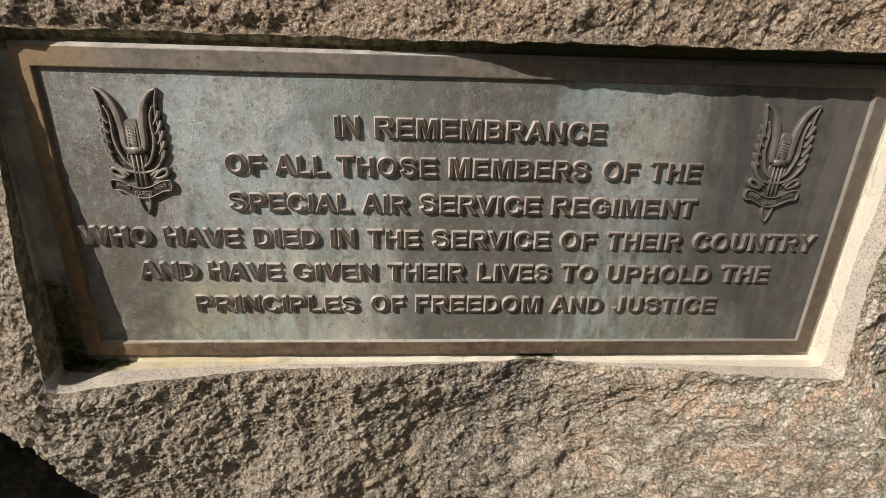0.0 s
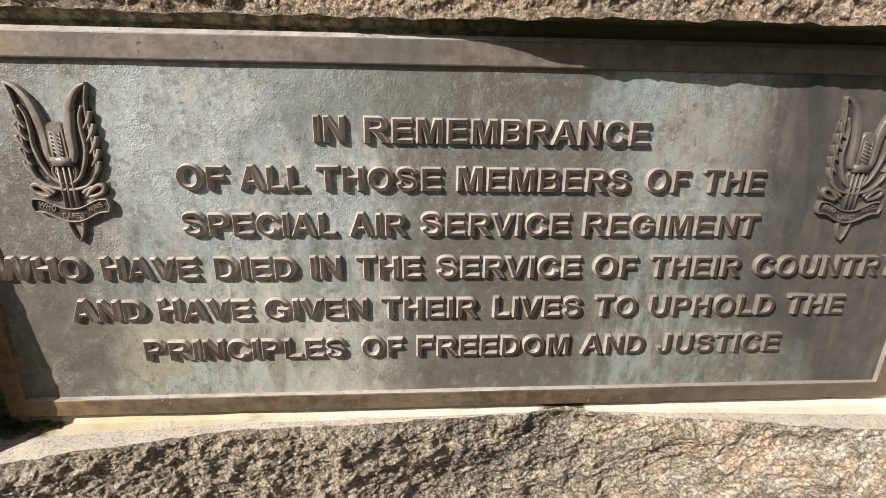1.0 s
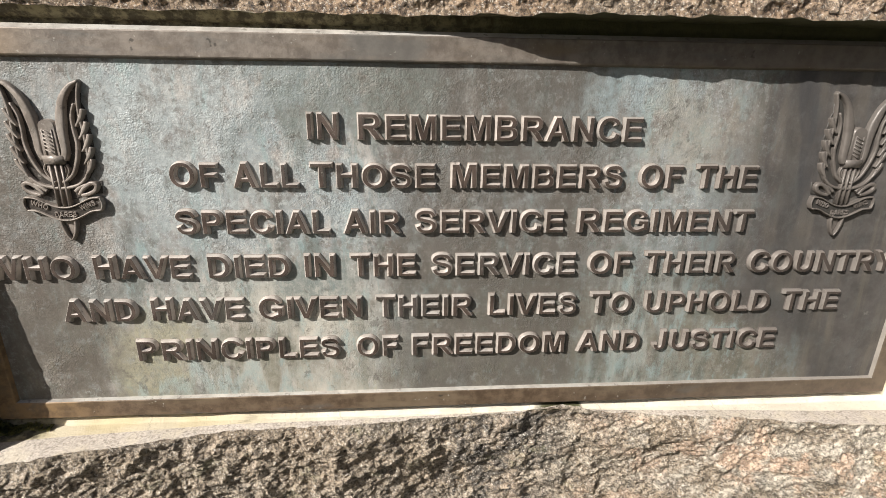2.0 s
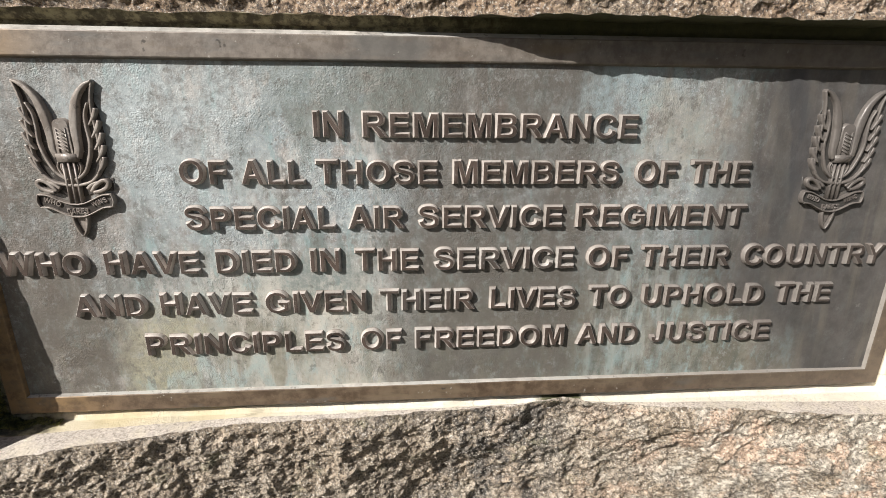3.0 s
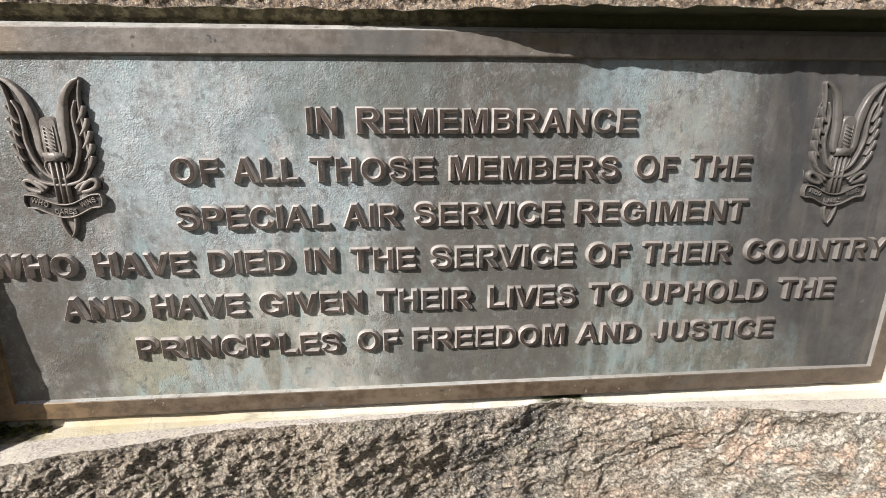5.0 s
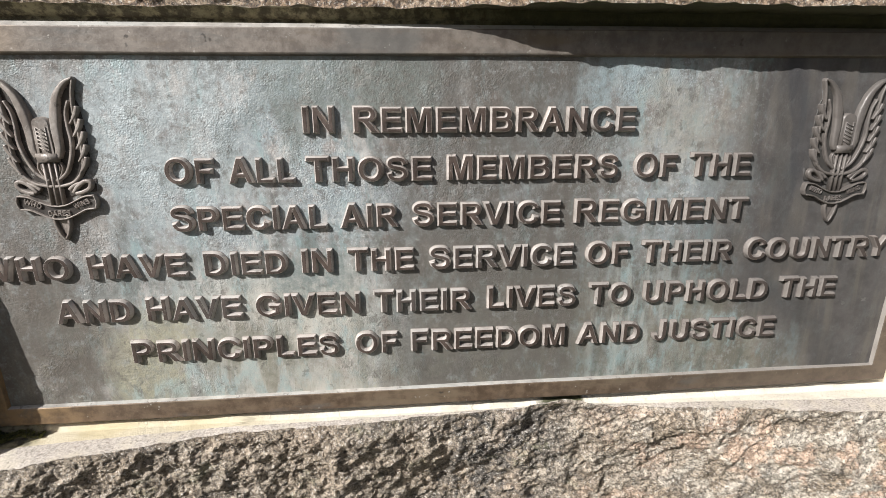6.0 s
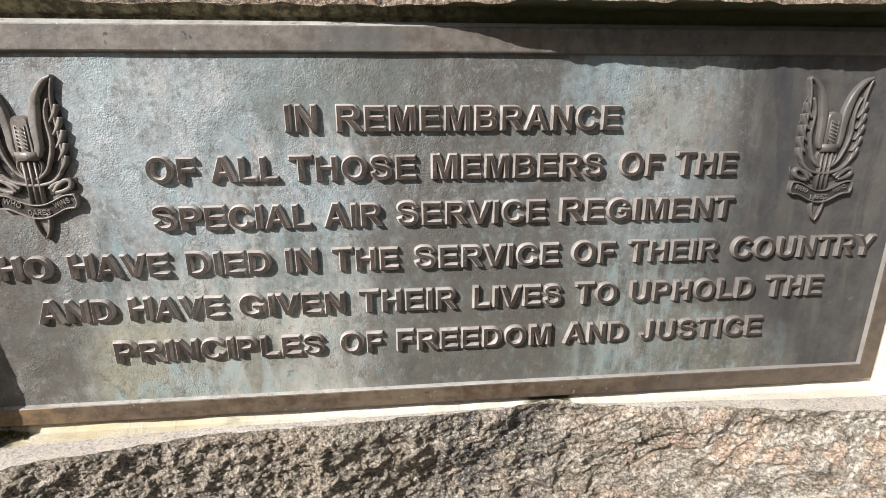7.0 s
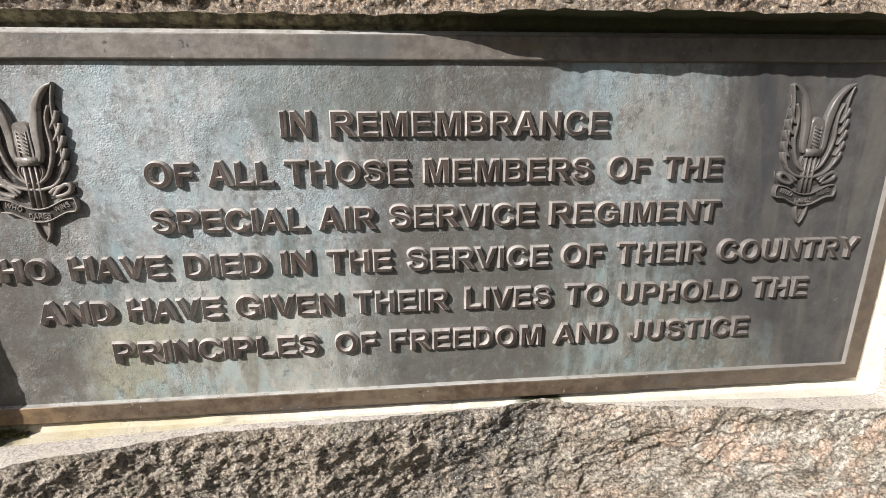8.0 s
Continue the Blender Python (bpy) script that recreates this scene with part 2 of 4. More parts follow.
    def zone(x0, x1, z0, z1, soft, most):
        """A stain with a broken outline."""
        wx = m.sum(x, m.sum(m.sum(cloud, -0.5, "ADD"), 0.16), "ADD")
        wz = m.sum(z, m.sum(m.sum(streak, -0.5, "ADD"), 0.20), "ADD")
        a = m.sum(m.ramp(wx, x0 - soft, x0 + soft), m.ramp(wx, x1 + soft, x1 - soft))
        b = m.sum(m.ramp(wz, z0 - soft, z0 + soft), m.ramp(wz, z1 + soft, z1 - soft))
        return m.sum(m.sum(a, b), m.ramp(mottle, 0.36, 0.60, 0.5 * most, 1.3 * most))

    for where, tone in (
        (zone(-0.20, -0.04, 1.085, 1.20, 0.018, 0.55), (0.15, 0.168, 0.15)),
        (zone(-0.37, -0.22, 1.00, 1.15, 0.03, 0.42), (0.40, 0.44, 0.445)),
        (zone(0.11, 0.21, 1.115, 1.20, 0.035, 0.42), (0.29, 0.37, 0.39)),
        (zone(0.17, 0.27, 1.06, 1.135, 0.02, 0.50), (0.36, 0.335, 0.285)),
        (zone(-0.47, -0.395, 0.82, 0.98, 0.02, 0.42), (0.105, 0.09, 0.074)),
        (zone(-0.385, -0.30, 0.80, 0.90, 0.02, 0.55), (0.37, 0.345, 0.235)),
        (zone(-0.19, -0.13, 0.90, 0.975, 0.012, 0.60), (0.15, 0.185, 0.175)),
        (zone(-0.28, -0.20, 0.83, 0.875, 0.012, 0.50), (0.17, 0.165, 0.12)),
        (zone(-0.37, -0.20, 0.80, 0.822, 0.008, 0.55), (0.33, 0.40, 0.385)),
    ):
        c = m.mix(where, c, tone)
    plain = m.mix(m.ramp(m.noise(34, 6, 0.65), 0.3, 0.7), (0.058, 0.053, 0.050), (0.102, 0.093, 0.088))
    plain = m.mix(m.ramp(streak, 0.46, 0.62, 0, 0.6), plain, (0.135, 0.118, 0.098))
    plain = m.mix(m.ramp(spots, 0.62, 0.70, 0, 0.6), plain, (0.20, 0.19, 0.175))
    band = m.sum(m.ramp(worn, 0.315, 0.335), m.ramp(worn, 0.365, 0.345))
    plain = m.mix(m.sum(band, 0.55), plain, (0.06, 0.057, 0.055))
    c = m.mix(bare, c, plain)
    # pale and green runs below the lettering, past the middle
    past = m.sum(m.ramp(x, 0.11, 0.16), m.ramp(x, 0.27, 0.21))
    trickle = m.noise(34, 5, 0.62, m.mapped(scale=(2.2, 1, 0.4), shift=(4, 0, 7)))
    c = m.mix(m.sum(m.sum(past, m.ramp(z, 0.98, 0.90)), m.ramp(trickle, 0.47, 0.60, 0, 0.6)), c, (0.38, 0.39, 0.355))
    c = m.mix(m.sum(m.sum(past, m.ramp(z, 0.855, 0.825)), m.ramp(fresh, 0.44, 0.58, 0, 0.5)), c, (0.22, 0.285, 0.27))
    tail = m.sum(x, m.sum(m.sum(z, -1.14, "ADD"), 0.22), "ADD")
    tail = m.sum(tail, m.sum(m.noise(14, 4, 0.6, m.mapped(scale=(1, 1, 0.5), shift=(2, 0, 2))), 0.02), "ADD")
    stain = m.sum(m.sum(m.ramp(tail, 0.329, 0.334), m.ramp(tail, 0.366, 0.342)), m.ramp(z, 0.98, 1.05))
    c = m.mix(m.sum(stain, 0.6), c, (0.05, 0.05, 0.055))
    blotch = m.noise(62, 6, 0.72, m.mapped(scale=(1.1, 1, 0.9), shift=(7, 0, 5)))
    alive = m.ramp(bare, 0, 0.93, 0.55, 0.12)
    c = m.mix(m.sum(m.ramp(blotch, 0.53, 0.68, 0, 0.7), alive), c, (0.31, 0.335, 0.325))
    c = m.mix(m.sum(m.ramp(blotch, 0.45, 0.37), alive), c, (0.115, 0.105, 0.09))
    pits = m.ramp(m.cells(95, m.mapped(shift=(0.5, 0, 0.2))), 0.10, 0.04)
    c = m.mix(m.sum(pits, 0.4), c, (0.07, 0.06, 0.05))
    m.colour(c)
    m.rough(m.ramp(m.noise(60, 5, 0.65), 0.3, 0.7, 0.50, 0.72))
    patchy = m.ramp(m.noise(13, 3, 0.5, m.mapped(shift=(9, 0, 1))), 0.42, 0.62, 0.35, 1.0)
    pebbles = m.sum(m.noise(620, 2, 0.5), m.noise(240, 3, 0.5), "ADD")
    grainy = m.sum(m.sum(pebbles, patchy), m.ramp(bare, 0, 1, 1.0, 0.35))
    b = m.bump(grainy, 0.00085)
    m.bump(m.noise(40, 4, 0.55), 0.0010, b)
    return m.m


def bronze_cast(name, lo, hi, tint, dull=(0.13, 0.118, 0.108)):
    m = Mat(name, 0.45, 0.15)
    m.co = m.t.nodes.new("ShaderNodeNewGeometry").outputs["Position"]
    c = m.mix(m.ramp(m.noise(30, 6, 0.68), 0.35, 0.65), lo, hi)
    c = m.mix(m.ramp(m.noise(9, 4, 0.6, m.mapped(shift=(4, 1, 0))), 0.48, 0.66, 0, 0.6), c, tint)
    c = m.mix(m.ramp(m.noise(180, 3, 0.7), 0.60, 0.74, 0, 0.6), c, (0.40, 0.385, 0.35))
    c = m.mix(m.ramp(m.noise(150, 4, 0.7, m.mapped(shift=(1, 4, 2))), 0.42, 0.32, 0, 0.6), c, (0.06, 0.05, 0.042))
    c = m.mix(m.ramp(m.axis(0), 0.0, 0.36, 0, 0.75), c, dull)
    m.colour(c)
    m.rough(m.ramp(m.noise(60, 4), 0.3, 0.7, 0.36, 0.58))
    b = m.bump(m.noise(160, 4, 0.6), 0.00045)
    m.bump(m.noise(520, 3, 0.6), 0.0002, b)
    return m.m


def border_bronze():
    """Brown along the foot, paler and greyer along the top."""
    m = Mat("brown_bronze", 0.5, 0.15)
    fine = m.noise(70, 6, 0.7)
    stain = m.noise(14, 5, 0.65, m.mapped(scale=(0.5, 1, 2)))
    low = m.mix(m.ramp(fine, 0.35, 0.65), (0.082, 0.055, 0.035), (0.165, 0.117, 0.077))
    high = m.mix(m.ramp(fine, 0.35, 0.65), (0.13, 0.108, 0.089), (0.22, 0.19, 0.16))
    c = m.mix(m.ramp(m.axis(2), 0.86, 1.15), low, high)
    c = m.mix(m.ramp(stain, 0.50, 0.66, 0, 0.7), c, (0.19, 0.145, 0.095))
    c = m.mix(m.ramp(stain, 0.46, 0.34, 0, 0.6), c, (0.13, 0.13, 0.122))
    c = m.mix(m.ramp(m.noise(150, 3, 0.7), 0.66, 0.74, 0, 0.7), c, (0.42, 0.40, 0.36))
    c = m.mix(m.ramp(m.noise(45, 3, 0.6, m.mapped(shift=(3, 1, 1))), 0.70, 0.74, 0, 0.8), c, (0.04, 0.034, 0.028))
    c = m.mix(m.ramp(m.axis(0), 0.05, 0.35, 0, 0.5), c, (0.115, 0.095, 0.075))
    c = m.mix(m.sum(m.ramp(m.axis(0), -0.38, -0.48), m.ramp(fine, 0.35, 0.6, 0.3, 0.85)), c, (0.28, 0.18, 0.085))
    m.colour(c)
    m.rough(m.ramp(stain, 0.3, 0.7, 0.42, 0.62))
    m.bump(m.noise(160, 4, 0.6), 0.0004)
    return m.m


def soil():
    m = Mat("soil", 0.95)
    c = m.mix(m.noise(6, 6, 0.65), (0.06, 0.05, 0.038), (0.17, 0.14, 0.11))
    m.colour(m.mix(m.ramp(m.noise(2.5, 4), 0.45, 0.6), c, (0.055, 0.07, 0.025)))
    m.bump(m.noise(40, 5, 0.7), 0.02)
    return m.m


GRANITE, SAWN, MORTAR, PANEL, SOIL = granite(), sawn_granite(), cut_stone(), bronze_panel(), soil()
BORDER = border_bronze()
# ground of the badges: shade between the raised lines is put into this colour
SHADED = bronze_cast("shaded_bronze", (0.028, 0.023, 0.02), (0.066, 0.056, 0.048), (0.058, 0.056, 0.052), (0.060, 0.057, 0.053))
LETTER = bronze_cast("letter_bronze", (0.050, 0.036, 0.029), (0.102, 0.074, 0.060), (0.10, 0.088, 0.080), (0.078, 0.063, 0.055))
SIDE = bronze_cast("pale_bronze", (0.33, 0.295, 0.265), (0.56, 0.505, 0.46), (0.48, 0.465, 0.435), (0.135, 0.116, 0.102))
EDGE = bronze_cast("sunlit_bronze", (0.32, 0.295, 0.265), (0.54, 0.51, 0.46), (0.46, 0.46, 0.43), (0.24, 0.215, 0.19))
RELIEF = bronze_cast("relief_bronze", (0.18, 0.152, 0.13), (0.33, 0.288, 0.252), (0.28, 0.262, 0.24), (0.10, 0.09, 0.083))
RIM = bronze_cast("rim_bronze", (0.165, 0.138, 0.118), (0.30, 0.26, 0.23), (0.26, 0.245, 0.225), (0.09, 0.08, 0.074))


# ---- helpers of this scene ----
def mesh_object(name, verts, faces, material, parent=None, label="", smooth=False):
    me = bpy.data.meshes.new(name)
    me.from_pydata([tuple(v) for v in verts], [], faces)
    me.materials.append(material)
    if smooth:
        me.polygons.foreach_set("use_smooth", [True] * len(me.polygons))
    me.update()
    ob = new(name, me)
    if parent:
        ob.parent = parent
    if label:
        tagged(ob, label)
    return ob


def lattice(rows, cols, closed=True, base=0):
    """Quads between rows of cols points each, numbered row by row."""
    i = np.arange(rows - 1)[:, None] * cols
    j = np.arange(cols if closed else cols - 1)[None, :]
    k = (j + 1) % cols
    q = np.stack([i + j, i + cols + j, i + cols + k, i + k], axis=-1).reshape(-1, 4) + base
    return q.tolist()


def hashed(ix, iy, iz, seed):
    h = (ix * 374761393 + iy * 668265263 + iz * 2147483647 + seed * 1274126177) & 0xFFFFFFFF
    h = ((h ^ (h >> 13)) * 1274126177) & 0xFFFFFFFF
    h = ((h ^ (h >> 16)) * 2246822519) & 0xFFFFFFFF
    return ((h ^ (h >> 15)) & 0xFFFFFF) / float(0x800000) - 1.0


def field(p, size, seed):
    """Smooth random values from -1 to 1 at the points p, for lumps of that size."""
    q = p / size
    i = np.floor(q).astype(np.int64)
    f = q - i
    f = f * f * f * (f * (f * 6 - 15) + 10)
    out = 0
    for a in (0, 1):
        wx = f[:, 0] if a else 1 - f[:, 0]
        for b in (0, 1):
            wy = f[:, 1] if b else 1 - f[:, 1]
            for c in (0, 1):
                wz = f[:, 2] if c else 1 - f[:, 2]
                out = out + wx * wy * wz * hashed(i[:, 0] + a, i[:, 1] + b, i[:, 2] + c, seed)
    return out


def facets(p, size, slope, bowl, seed):
    """Depth of a broken surface: hollow chips with sharp ridges between (bowl > 0) or rounded grains (bowl < 0), each tilted its own way."""
    q = p[:, (0, 2)] / size
    i = np.floor(q).astype(np.int64)
    high = np.full(len(q), 99.0 if bowl > 0 else -99.0)
    pick = np.minimum if bowl > 0 else np.maximum
    near = (-2, -1, 0, 1, 2) if size > 0.008 else (-1, 0, 1)
    for a in near:
        for b in near:
            cx, cz = i[:, 0] + a, i[:, 1] + b
            dx = q[:, 0] - (cx + 0.5 + 0.45 * hashed(cx, cz, 0 * cx, seed))
            dz = q[:, 1] - (cz + 0.5 + 0.45 * hashed(cx, cz, 0 * cx + 1, seed))
            h = slope * (hashed(cx, cz, 0 * cx + 2, seed) * dx + hashed(cx, cz, 0 * cx + 3, seed) * dz + 0.3 * hashed(cx, cz, 0 * cx + 4, seed))
            high = pick(high, h + bowl * (dx * dx + dz * dz))
    deep = -size * high
    return deep - deep.mean()


def step(a, b, v):
    t = np.clip((v - a) / (b - a), 0, 1)
    return t * t * (3 - 2 * t)


# ---- ground ----
def ground():
    n = 40
    verts, faces = [], []
    for k, r in enumerate([0.0, 1.5, 4, 12, 60, 600, 3000]):
        for i in range(n):
            a = 2 * math.pi * i / n
            verts.append((r * math.cos(a), r * math.sin(a), 0.02 * math.sin(i * 1.7 + k) if 0 < k < 4 else 0.0))
    faces = lattice(7, n)
    ob = mesh_object("ground", verts, faces, SOIL)
    return tagged(ob, "bare brown gravelly soil with patchy green growth", "ground", kind="structure")


ground()

# ---- the boulder with its recess ----
HALF_W, LOW, HIGH = 0.519, 0.7776, 1.1835      # outline of the plaque
COLS, ROWS_OUT = 2360, 250


def boulder():
    # a loop round the recess, from its lower left corner anticlockwise
    lens = np.array([1.08, 0.43, 1.08, 0.43])
    s = np.arange(COLS) / COLS * lens.sum()
    ends = np.concatenate([[0], np.cumsum(lens)])
    side = np.searchsorted(ends, s, side="right") - 1
    f = (s - ends[side]) / lens[side]
    sgn_x = np.select([side == 0, side == 1, side == 2], [2 * f - 1, 1.0, 1 - 2 * f], -1.0)
    sgn_z = np.select([side == 0, side == 1, side == 2], [-1.0, 2 * f - 1, 1.0], 1 - 2 * f)

    # how far the rough face stands out along each side of the recess
    bottom = lambda x: np.interp(x, [-0.56, -0.46, -0.36, -0.28, -0.1, 0.08, 0.2, 0.32, 0.42, 0.54], [-0.060, -0.045, -0.028, -0.013, -0.008, 0.001, -0.004, -0.022, -0.040, -0.048])
    left = lambda z: np.interp(z, [0.76, 0.88, 1.0, 1.1, 1.17, 1.2], [-0.060, -0.055, -0.041, -0.031, -0.026, -0.024])
    top = lambda x: np.interp(x, [-0.54, -0.50, -0.47, -0.17, -0.06, -0.02, 0.035, 0.08, 0.54], [-0.024, -0.022, -0.0055, -0.004, -0.014, -0.020, -0.032, -0.041, -0.045])
    right = lambda z: np.interp(z, [0.76, 0.9, 1.2], [-0.046, -0.034, -0.046])

    x_edge = np.interp(sgn_x, [-1, 1], [-0.529, 0.541])
    z_edge = np.interp(sgn_z, [-1, 1], [0.764, 1.194])
    brink = np.stack([x_edge, np.zeros(COLS), z_edge], -1)
    ragged = 0.0020 * field(brink, 0.045, 17) + 0.0016 * field(brink, 0.017, 18) + 0.0010 * field(brink, 0.007, 19)
    x_edge = np.where(side == 3, -0.533 - 0.003 * f + ragged * step(0, 0.1, f) * step(1, 0.9, f), x_edge)
    x_edge = np.where(side == 1, x_edge + 0.7 * ragged * step(0, 0.1, f) * step(1, 0.9, f), x_edge)
    y_edge = np.select([side == 0, side == 1, side == 2], [bottom(x_edge), right(z_edge), top(x_edge)], left(z_edge))
    z_edge = z_edge + np.where(side == 0, step(0.15, 0.4, x_edge) * 0.003 + 0.011 * np.exp(-((x_edge - 0.115) / 0.035) ** 2) + 0.003 * np.exp(-(x_edge / 0.12) ** 2), 0)
    z_edge = z_edge - np.where(side == 0, step(-0.40, -0.56, x_edge) * 0.008, 0)

    # far loop: the outline of the boulder's front
    z_edge = z_edge + np.where(side == 2, 0.8 * ragged, 0)
    x_far = np.interp(sgn_x, [-1, 1], [-1.02, 1.1])
    z_far = np.interp(sgn_z, [-1, 1], [-0.06, 1.62])
    y_far = np.full(COLS, 0.10)

    t = np.linspace(0, 1, ROWS_OUT)
    r = (0.26 * t + 0.74 * t ** 3)[:, None]
    X = x_edge + (x_far - x_edge) * r
    Z = z_edge + (z_far - z_edge) * r
    Y = y_edge + (y_far - y_edge) * r ** 1.5
    away = np.hypot(X - x_edge, Z - z_edge)
    # the middle of the lower face is hollow, its ends stand proud
    Y = Y + 0.030 * step(0.0, 0.14, away) * (side == 0) * np.exp(-((X - 0.06) / 0.22) ** 2)
    Y = Y + 0.024 * step(0.07, 0.22, away) * (side == 0) * np.exp(-((X + 0.03) / 0.12) ** 2)
    P = np.stack([X, np.zeros_like(X), Z], -1).reshape(-1, 3)

    a = radians(38)
    turned = np.stack([(P[:, 0] * math.cos(a) + P[:, 2] * math.sin(a)) / 1.9, P[:, 1], -P[:, 0] * math.sin(a) + P[:, 2] * math.cos(a)], -1)
    warp = np.stack([field(P, 0.05, 11), field(P, 0.05, 12), field(P, 0.05, 13)], -1) * 0.006
    Q = turned + warp
    rim = step(0.0, 0.03, away.reshape(-1))
    fine = np.stack([field(P, 0.016, 14), field(P, 0.016, 15), field(P, 0.016, 16)], -1) * 0.003
    crisp = 0.3 + 0.7 * step(0.0, 0.014, away.reshape(-1))
    # broad lumps, then broken planes in four sizes, then grit
    d = -0.00197 + -0.00164 * rim + 0.011 * field(P, 0.13, 1) * rim + 0.0050 * field(P + warp, 0.05, 2) * (0.3 + 0.7 * rim)
    d = d + rim * 0.55 * facets(P + 3 * warp + fine, 0.034, 0.22, 0.13, 61)
    d = d + crisp * (1.15 * facets(P + warp + fine, 0.016, 0.26, 0.15, 62) + 1.3 * facets(P + fine, 0.0088, 0.34, 0.20, 63))
    d = d + crisp * 1.3 * (facets(P + 1.0, 0.0055, 0.34, -0.21, 64) + facets(P + 2.0, 0.0034, 0.32, -0.24, 65))
    d = d + crisp * (0.0016 * field(Q + 5, 0.013, 4) + 0.0008 * field(P + warp, 0.0066, 5) + 0.0006 * field(P, 0.0030, 6))
    # chipped hollows, most of them in the middle of the lower face
    chips = field(P + warp + 3, 0.045, 8)
    where = 0.35 + 0.8 * np.exp(-((P[:, 0] + 0.02) / 0.24) ** 2) * (P[:, 2] < 0.9)
    d = d + 0.0050 * step(0.15, 0.6, chips) * rim * where
    Yv = Y.reshape(-1) + d
    Xv = X.reshape(-1) + 0.0012 * field(P + 9, 0.016, 21) + 0.0004 * field(P + 9, 0.006, 22)
    Zv = Z.reshape(-1) + 0.0012 * field(P + 4, 0.016, 23) + 0.0004 * field(P + 4, 0.006, 24)

    # undercut at the lower left, and the joint beside the lower right end
    wob = 0.012 * field(P, 0.06, 31) + 0.006 * field(P, 0.02, 32)
    cut_z = np.interp(Xv, [-0.75, -0.63, -0.605, -0.598, -0.582, -0.574, -0.562, -0.552, -0.53], [0.70, 0.684, 0.682, 0.671, 0.671, 0.640, 0.606, 0.560, 0.43]) + 0.5 * wob
    cave = step(0.0, 0.022, cut_z - Zv)
    Yv = Yv + 0.30 * cave
    ends_x = 0.612 + 0.36 * np.clip(0.74 - Zv, 0, 0.4) + wob
    low = step(0.742, 0.728, Zv + 0.5 * wob)
    gap = step(0.0, 0.014, Xv - ends_x) * low
    joint = gap * step(0.030, 0.012, Xv - ends_x)
    Yv = Yv + 0.03 * gap + 0.06 * joint
    Yv = Yv + 0.28 * np.clip(Xv - 0.57, 0, 1) * step(0.70, 0.76, Zv)

    front = np.stack([Xv, Yv, Zv], -1)
    # sides and back
    rows = [front]
    last = front[-COLS:]
    mid = np.array([0.03, 0.0, 0.75])
    for grow, back in ((1.02, 0.12), (1.03, 0.3), (0.98, 0.6), (0.8, 0.85), (0.3, 0.95), (0.02, 0.97)):
        ring = (last - mid) * np.array([grow, 0, grow]) + mid
        ring[:, 1] = 0.10 + back * 0.9 + 0.03 * field(ring, 0.25, 41)
        ring[:, 2] = np.maximum(ring[:, 2], -0.08)
        rows.append(ring)
    verts = np.concatenate(rows)
    n_rows = ROWS_OUT + 6
    stone = bpy.data.objects.new("memorial_boulder", None)
    scene.collection.objects.link(stone)
    tagged(stone, "rough split grey and pink granite boulder with a recess", "boulder")
    mesh_object("rock_face", verts, lattice(n_rows, COLS), GRANITE, stone)

    # recess: a mortar bed round the plaque, then the sawn wall out to the broken edge
    xa, za = sgn_x * (HALF_W - 0.006), np.interp(sgn_z, [-1, 1], [LOW + 0.006, HIGH - 0.006])
    xb = np.interp(sgn_x, [-1, 1], [-0.552, 0.533])
    zb = np.interp(sgn_z, [-1, 1], [0.7665, 1.1955])
    E = front[:COLS]
    A = np.stack([xa, np.full(COLS, 0.007), za], -1)
    A2 = np.stack([sgn_x * (HALF_W + 0.0022), np.full(COLS, 0.011), np.interp(sgn_z, [-1, 1], [LOW - 0.0022, HIGH + 0.0022])], -1)
    # over the head of the plaque the mortar stands almost flush
    head = np.interp(xb, [-0.53, -0.47, -0.10, 0.0], [0.006, -0.0015, -0.0015, 0.006])
    B = np.stack([xb, np.select([side == 0, side == 2], [0.0015, head], 0.006), zb], -1)
    E2 = E + np.array([0, 0.006, 0])
    loops = [A, A2]
    for k, lift in ((0.12, 0.004), (0.5, 0.003), (0.85, 0.001), (1.0, 0.0)):
        loops.append(A2 + (B - A2) * k - np.array([0, lift, 0]))
    pad = np.concatenate([E[-24:], E, E[:24]])
    calm = np.stack([np.convolve(pad[:, c], np.ones(49) / 49, "valid") for c in range(3)], -1)
    for k in np.linspace(0.06, 0.9, 13):
        loops.append(B + (calm - B) * k)
    loops.append(E)
    beds = 12
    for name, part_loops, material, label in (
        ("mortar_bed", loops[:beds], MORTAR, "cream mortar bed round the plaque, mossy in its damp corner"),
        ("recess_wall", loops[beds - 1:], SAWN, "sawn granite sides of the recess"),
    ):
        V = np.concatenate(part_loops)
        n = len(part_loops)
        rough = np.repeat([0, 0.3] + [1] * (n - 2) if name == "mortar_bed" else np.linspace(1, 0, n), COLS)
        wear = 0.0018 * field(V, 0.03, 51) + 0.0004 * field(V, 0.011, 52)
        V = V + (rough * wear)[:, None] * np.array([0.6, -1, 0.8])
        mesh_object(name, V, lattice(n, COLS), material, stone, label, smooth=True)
    return stone


boulder()


